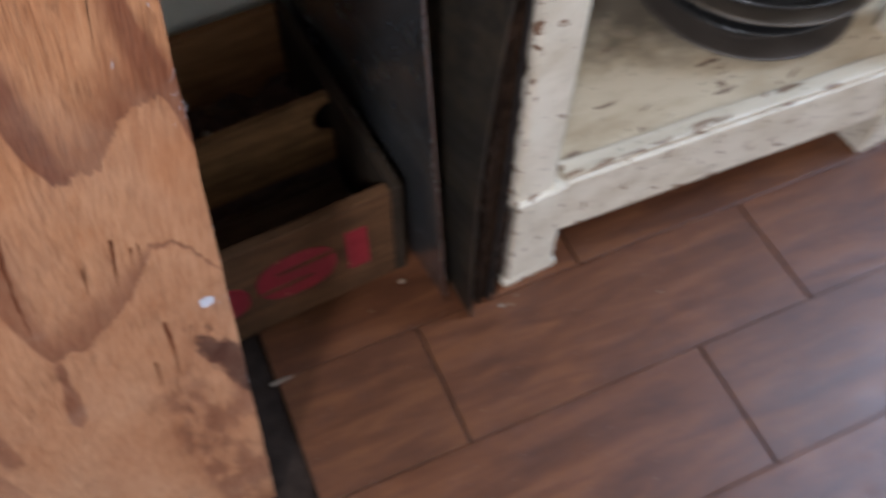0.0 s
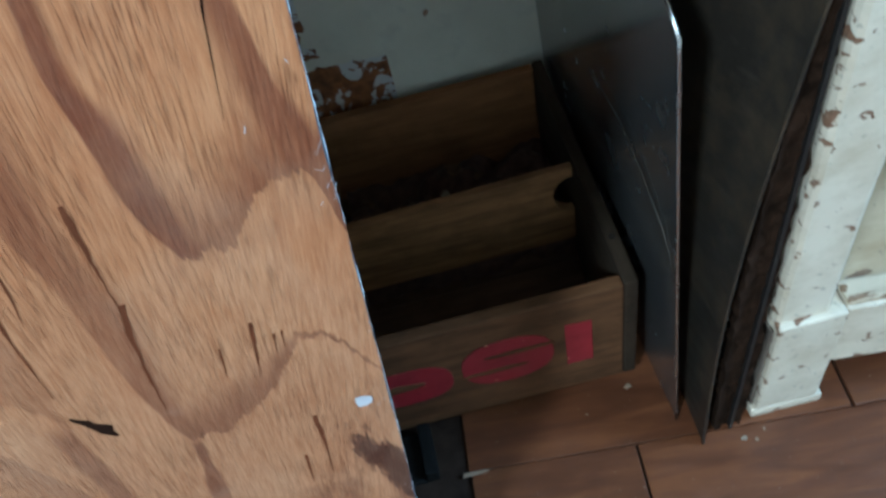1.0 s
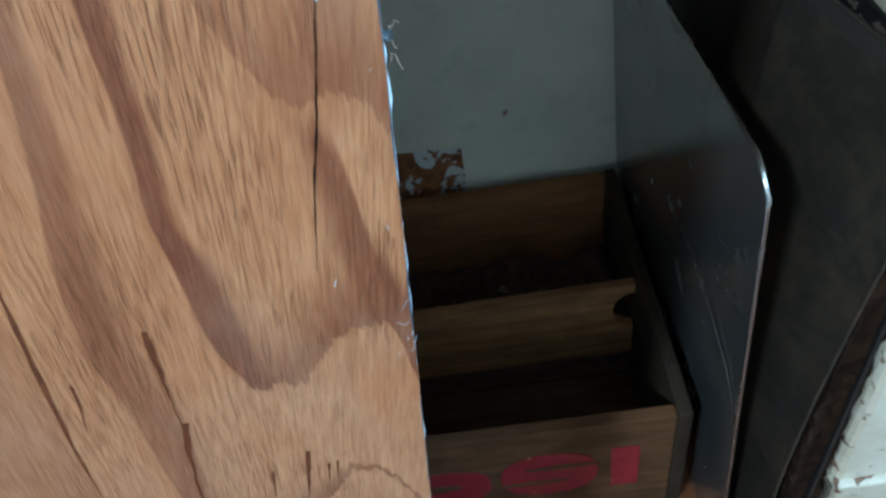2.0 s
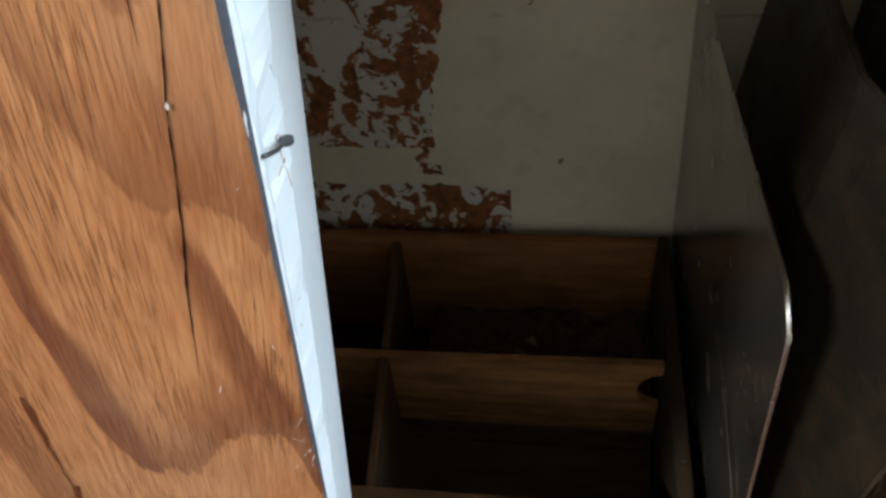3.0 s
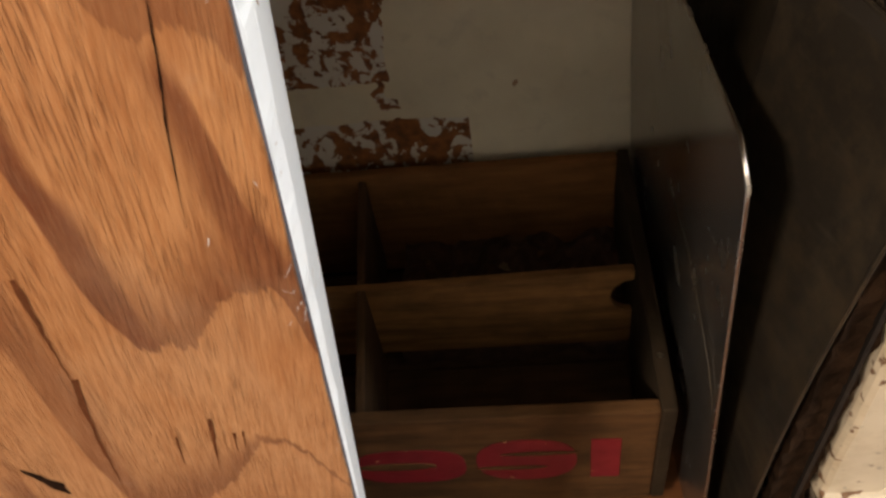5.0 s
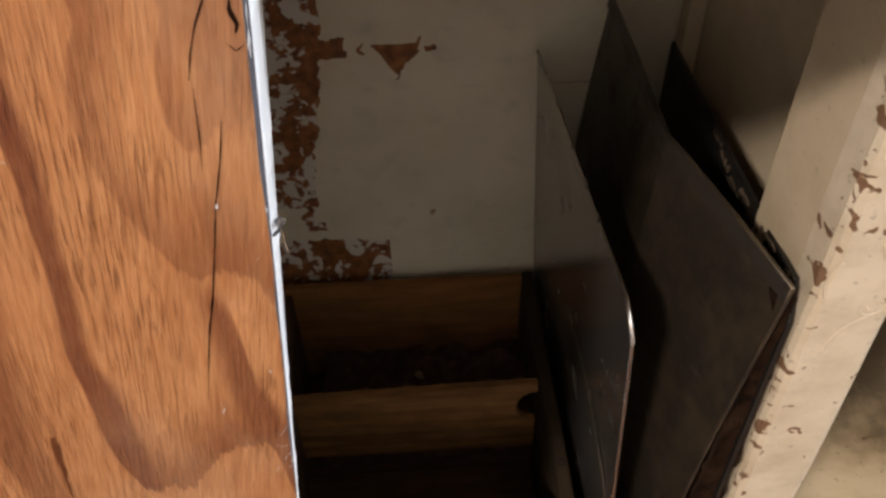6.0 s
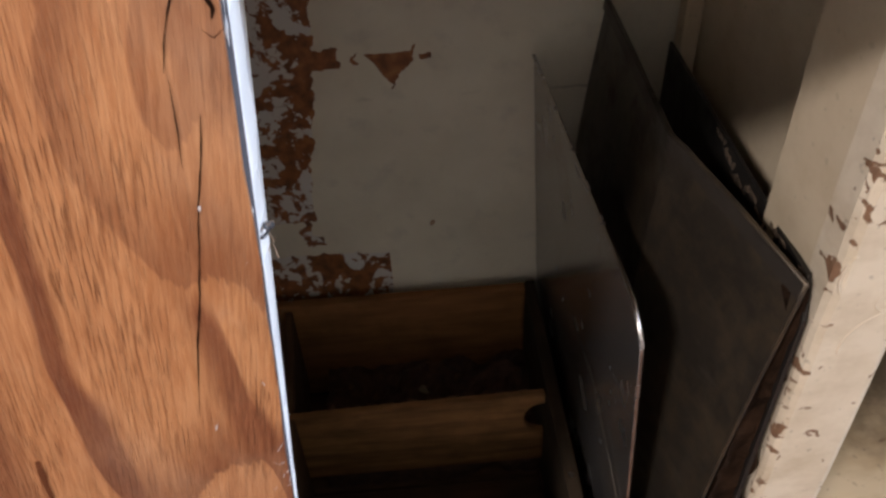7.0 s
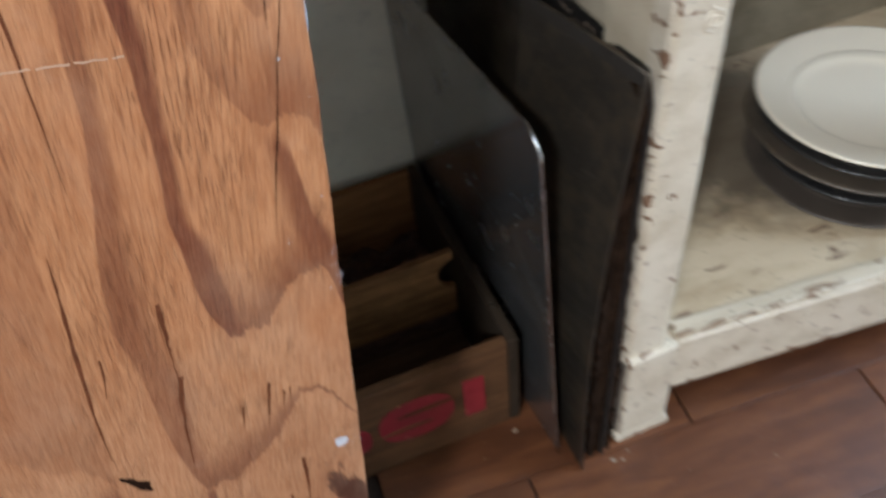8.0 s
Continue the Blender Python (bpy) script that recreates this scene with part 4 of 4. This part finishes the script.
part("crease", tube([(lerp(lerp(ST_B0, ST_F0, 1 - (y - 0.015) / 0.37), lerp(ST_BT, ST_FT, 1 - (y - 0.015) / 0.37), z / 0.47).x - 0.0002, y, z) for y, z in crease], 0.0006, 6), DARKPAN, steel_plate, "", True)
dark = thing("dark_baking_tray", "bent blackened steel baking tray standing on edge", "baking tray")
plan = [(-0.034, 0.385, 0.507), (-0.042, 0.26, 0.520), (-0.050, 0.150, 0.531), (-0.0515, 0.132, 0.533), (-0.046, 0.117, 0.532), (-0.030, 0.062, 0.527), (-0.013, 0.003, 0.520)]
rows_d = []
for i in range(25):
    v = i / 24
    row = []
    for k, (px_, py_, pz_) in enumerate(plan):
        f = k / (len(plan) - 1)
        row.append(lerp((-0.054 + 0.008 * (1 - f), py_ - 0.022 * f, 0.001), (px_, py_, pz_), v) + Vector((-(0.013 * f + 0.018 * (1 - f)) * math.sin(math.pi * v), 0, 0)))
    rows_d.append(row)
tray_floor = part("tray_floor", skin(rows_d, 0.0016, (1, 0, 0)), DARKPAN, dark)
# lighter grey strip: the sheen of the upper edge is put into its colour
part("folded_rim", skin([[lerp(p, q, 0.55) + Vector((-0.0022, 0, 0)) for p, q in zip(rows_d[-2], rows_d[-1])], [q + Vector((-0.0022, 0, 0)) for q in rows_d[-1]]], 0.0016, (1, 0, 0)), PANRIM, dark, "grey fold along the tray's upper edge, sheen in its colour")
for va, fa, vb, fb in ((10, 5, 13, 4), (8, 4, 11, 4), (13, 5, 16, 5), (15, 3, 19, 4), (6, 5, 8, 5)):
    a, b = rows_d[va][fa], rows_d[vb][fb]
    part("scratch", tube([lerp(a, b, k / 6) + Vector((-0.0003, 0.010 + 0.002 * math.sin(k), 0)) for k in range(7)], 0.00045, 5), PANRIM, tray_floor)
part("tray_rim", tube([r[-1] for r in rows_d] + [Vector(p) for p in rows_d[-1][::-1]], 0.0014, 8), DARKPAN, dark, "rubbed dark tray rim", True)

black = thing("black_griddle_sheet", "sooty black steel sheet with flaking brown edge, upright", "baking sheet")
rows_b = corner_sheet((0.020, 0.384, 0.001), (-0.026, -0.012, 0.001), (0.028, 0.384, 0.459), (-0.006, 0.006, 0.514), 0.012, 10, 0.008, 20)
part("sheet_plate", skin(rows_b, 0.003, (1, 0, 0)), BLACK, black)
mass = []
for k in range(61):
    v = k / 60
    z = 0.001 + 0.513 * v
    a, b = -0.040 + 0.024 * v ** 2, -0.013 + 0.008 * v
    mass.append([(a + (b - a) * j / 6 + 0.0015 * noise.noise(Vector((j * 1.7, z * 150, 2))), 0.008 - 0.018 * (1 - v) + 0.004 * math.sin(math.pi * j / 6), z) for j in range(7)])
flaking = part("flaking_edge", worn(skin(mass, 0.010, (0, 1, 0)), 0.0042, 85), RUST, black, "flaking rusty brown edge")
for k in range(26):
    v = 0.30 + 0.68 * ((k * 7) % 26) / 26
    r = lerp(rows_b[-1][-1], rows_b[-1][0], 0.02 + 0.5 * ((k * 11) % 26) / 26)
    part("rust_flake", worn(prism([(r.y + 0.004 * math.cos(2.1 * j + k), r.z - 0.003 - 0.012 * ((k * 5) % 7) / 7 + 0.003 * math.sin(2.1 * j + k)) for j in range(3)], 0.0012, "x", r.x - 0.0016), 0.0016, 90), FLAKE, flaking)

# ---- plates on the open shelf ----
def plate(name, label, radius, z, mat, depth=0.022, tilt=(0, 0)):
    ob = tagged(new(name), label, "plate", "plates stacked on the shelf")
    ob.empty_display_size = 0.05
    ob.matrix_world = pose(0.402, 0.139, z, tilt[0], tilt[1], 0)
    well = [(0.0, 0.004), (radius * 0.56, 0.004), (radius * 0.64, 0.007), (radius * 0.70, depth * 0.62), (radius * 0.72, depth * 0.62 - 0.005), (radius * 0.60, 0.0), (0.0, 0.0)]
    rim = [(radius * 0.702, depth * 0.62), (radius * 0.80, depth * 0.76), (radius * 0.90, depth * 0.90), (radius * 0.955, depth * 0.97), (radius * 0.985, depth), (radius, depth - 0.0015),
           (radius * 0.985, depth - 0.004), (radius * 0.722, depth * 0.62 - 0.005), (radius * 0.702, depth * 0.62)]
    part("well", lathe(well, (0, 0, 0), 96), mat, ob, "", True)
    part("rim", lathe(rim, (0, 0, 0), 96), mat, ob, "", True)
    return ob


plate("shallow_pan", "dark brown round shallow pan at the bottom of stack", 0.130, 0.1612, PANBASE, 0.016)
# near-black plates: the shade between the stacked rims is in their colour
plate("stoneware_plate", "stoneware plate under the white one, near-black as gap shade", 0.118, 0.180, DARKPLATE, 0.022)
plate("stoneware_plate", "stoneware plate under the white one, near-black as gap shade", 0.120, 0.196, DARKPLATE, 0.022)
plate("stoneware_plate", "brown stoneware dinner plate under the white one", 0.139, 0.213, STONEWARE, 0.022)
plate("stoneware_plate", "stoneware plate under the white one, near-black as gap shade", 0.130, 0.230, DARKPLATE, 0.021)
plate("white_plate", "glossy white ceramic dinner plate on top of stack", 0.135, 0.2465, GLAZE, 0.024)

# ---- small things by the floor ----
foot = thing("floor_bracket", "small black bracket on the floor beside the crate", "bracket")
part("upright", worn(box(-0.318, -0.306, 0.012, 0.066, 0.0, 0.020, 0.002, 2), 0.001, 60), BLACKFOOT, foot)
part("flange", worn(box(-0.345, -0.3185, 0.012, 0.064, 0.0, 0.006, 0.001, 1), 0.001, 60), BLACKFOOT, foot)

# ---- floor ----
tagged(link_mesh("ground", box(-1.82, 2.0, -2.42, 0.54, -0.09, -0.0045), GROUT), "dark bare floor bed and grout under the tiles", "floor", kind="structure")
floor = thing("floor", "brown wood-look ceramic plank tiles with dark joints", "floor", kind="structure")
ROWDIR = -0.085
TW, TL = 0.1465, 0.43


def tile_mesh(w, l):
    bm = box(-l / 2, l / 2, -w / 2, w / 2, -0.0085, 0.0, 0.0010, 2)
    me = bpy.data.meshes.new("tile")
    bm.to_mesh(me)
    bm.free()
    me.materials.append(TILE)
    return me


TILE_ME = tile_mesh(TW - 0.0015, TL - 0.0016)
tagged(link_mesh("tile_chip", worn(prism([(-0.285, 0.008), (-0.262, 0.0075), (-0.258, 0.0095), (-0.283, 0.0115)], 0.0012, "z", -0.0002), 0.0008, 90), SCRAP), "pale chipped grout crumb at the tile corner", "crumb")
angle = math.atan(ROWDIR)
row_starts = {0: -0.120, 1: 0.146, 2: -0.02, -1: 0.10, -2: -0.1, -3: 0.15}
for row in range(-6, 18):
    s0 = row_starts.get(row, random.uniform(0, TL))
    for k in range(-5, 6):
        a = s0 + (k + 0.5) * TL
        off = -0.012 - (row + 0.5) * TW      # middle of the row at x = 0
        left = -0.283 - 0.01 * row if row <= 0 else -1.69
        if row <= 0 and a + TL / 2 < -1.13:
            left = -1.69      # the bay beside the cabinet
        x0, x1 = max(a - TL / 2, left), min(a + TL / 2, 1.89)
        mid_y = off + ROWDIR * (x0 + x1) / 2
        if x1 - x0 < 0.03 or mid_y + TW / 2 > 0.53 or mid_y - TW / 2 < -2.40:
            continue
        whole = x1 - x0 > TL - 0.001
        me = TILE_ME if whole else tile_mesh(TW - 0.0015, x1 - x0 - 0.0016)
        a = (x0 + x1) / 2
        ob = new("tile", me)
        ob.matrix_world = Matrix.Translation((a, off + ROWDIR * a, 0.0005 * random.uniform(-1, 0))) @ Matrix.Rotation(angle, 4, "Z") @ Matrix.Rotation(radians(random.uniform(-0.1, 0.1)), 4, "Z")
        ob.parent = floor
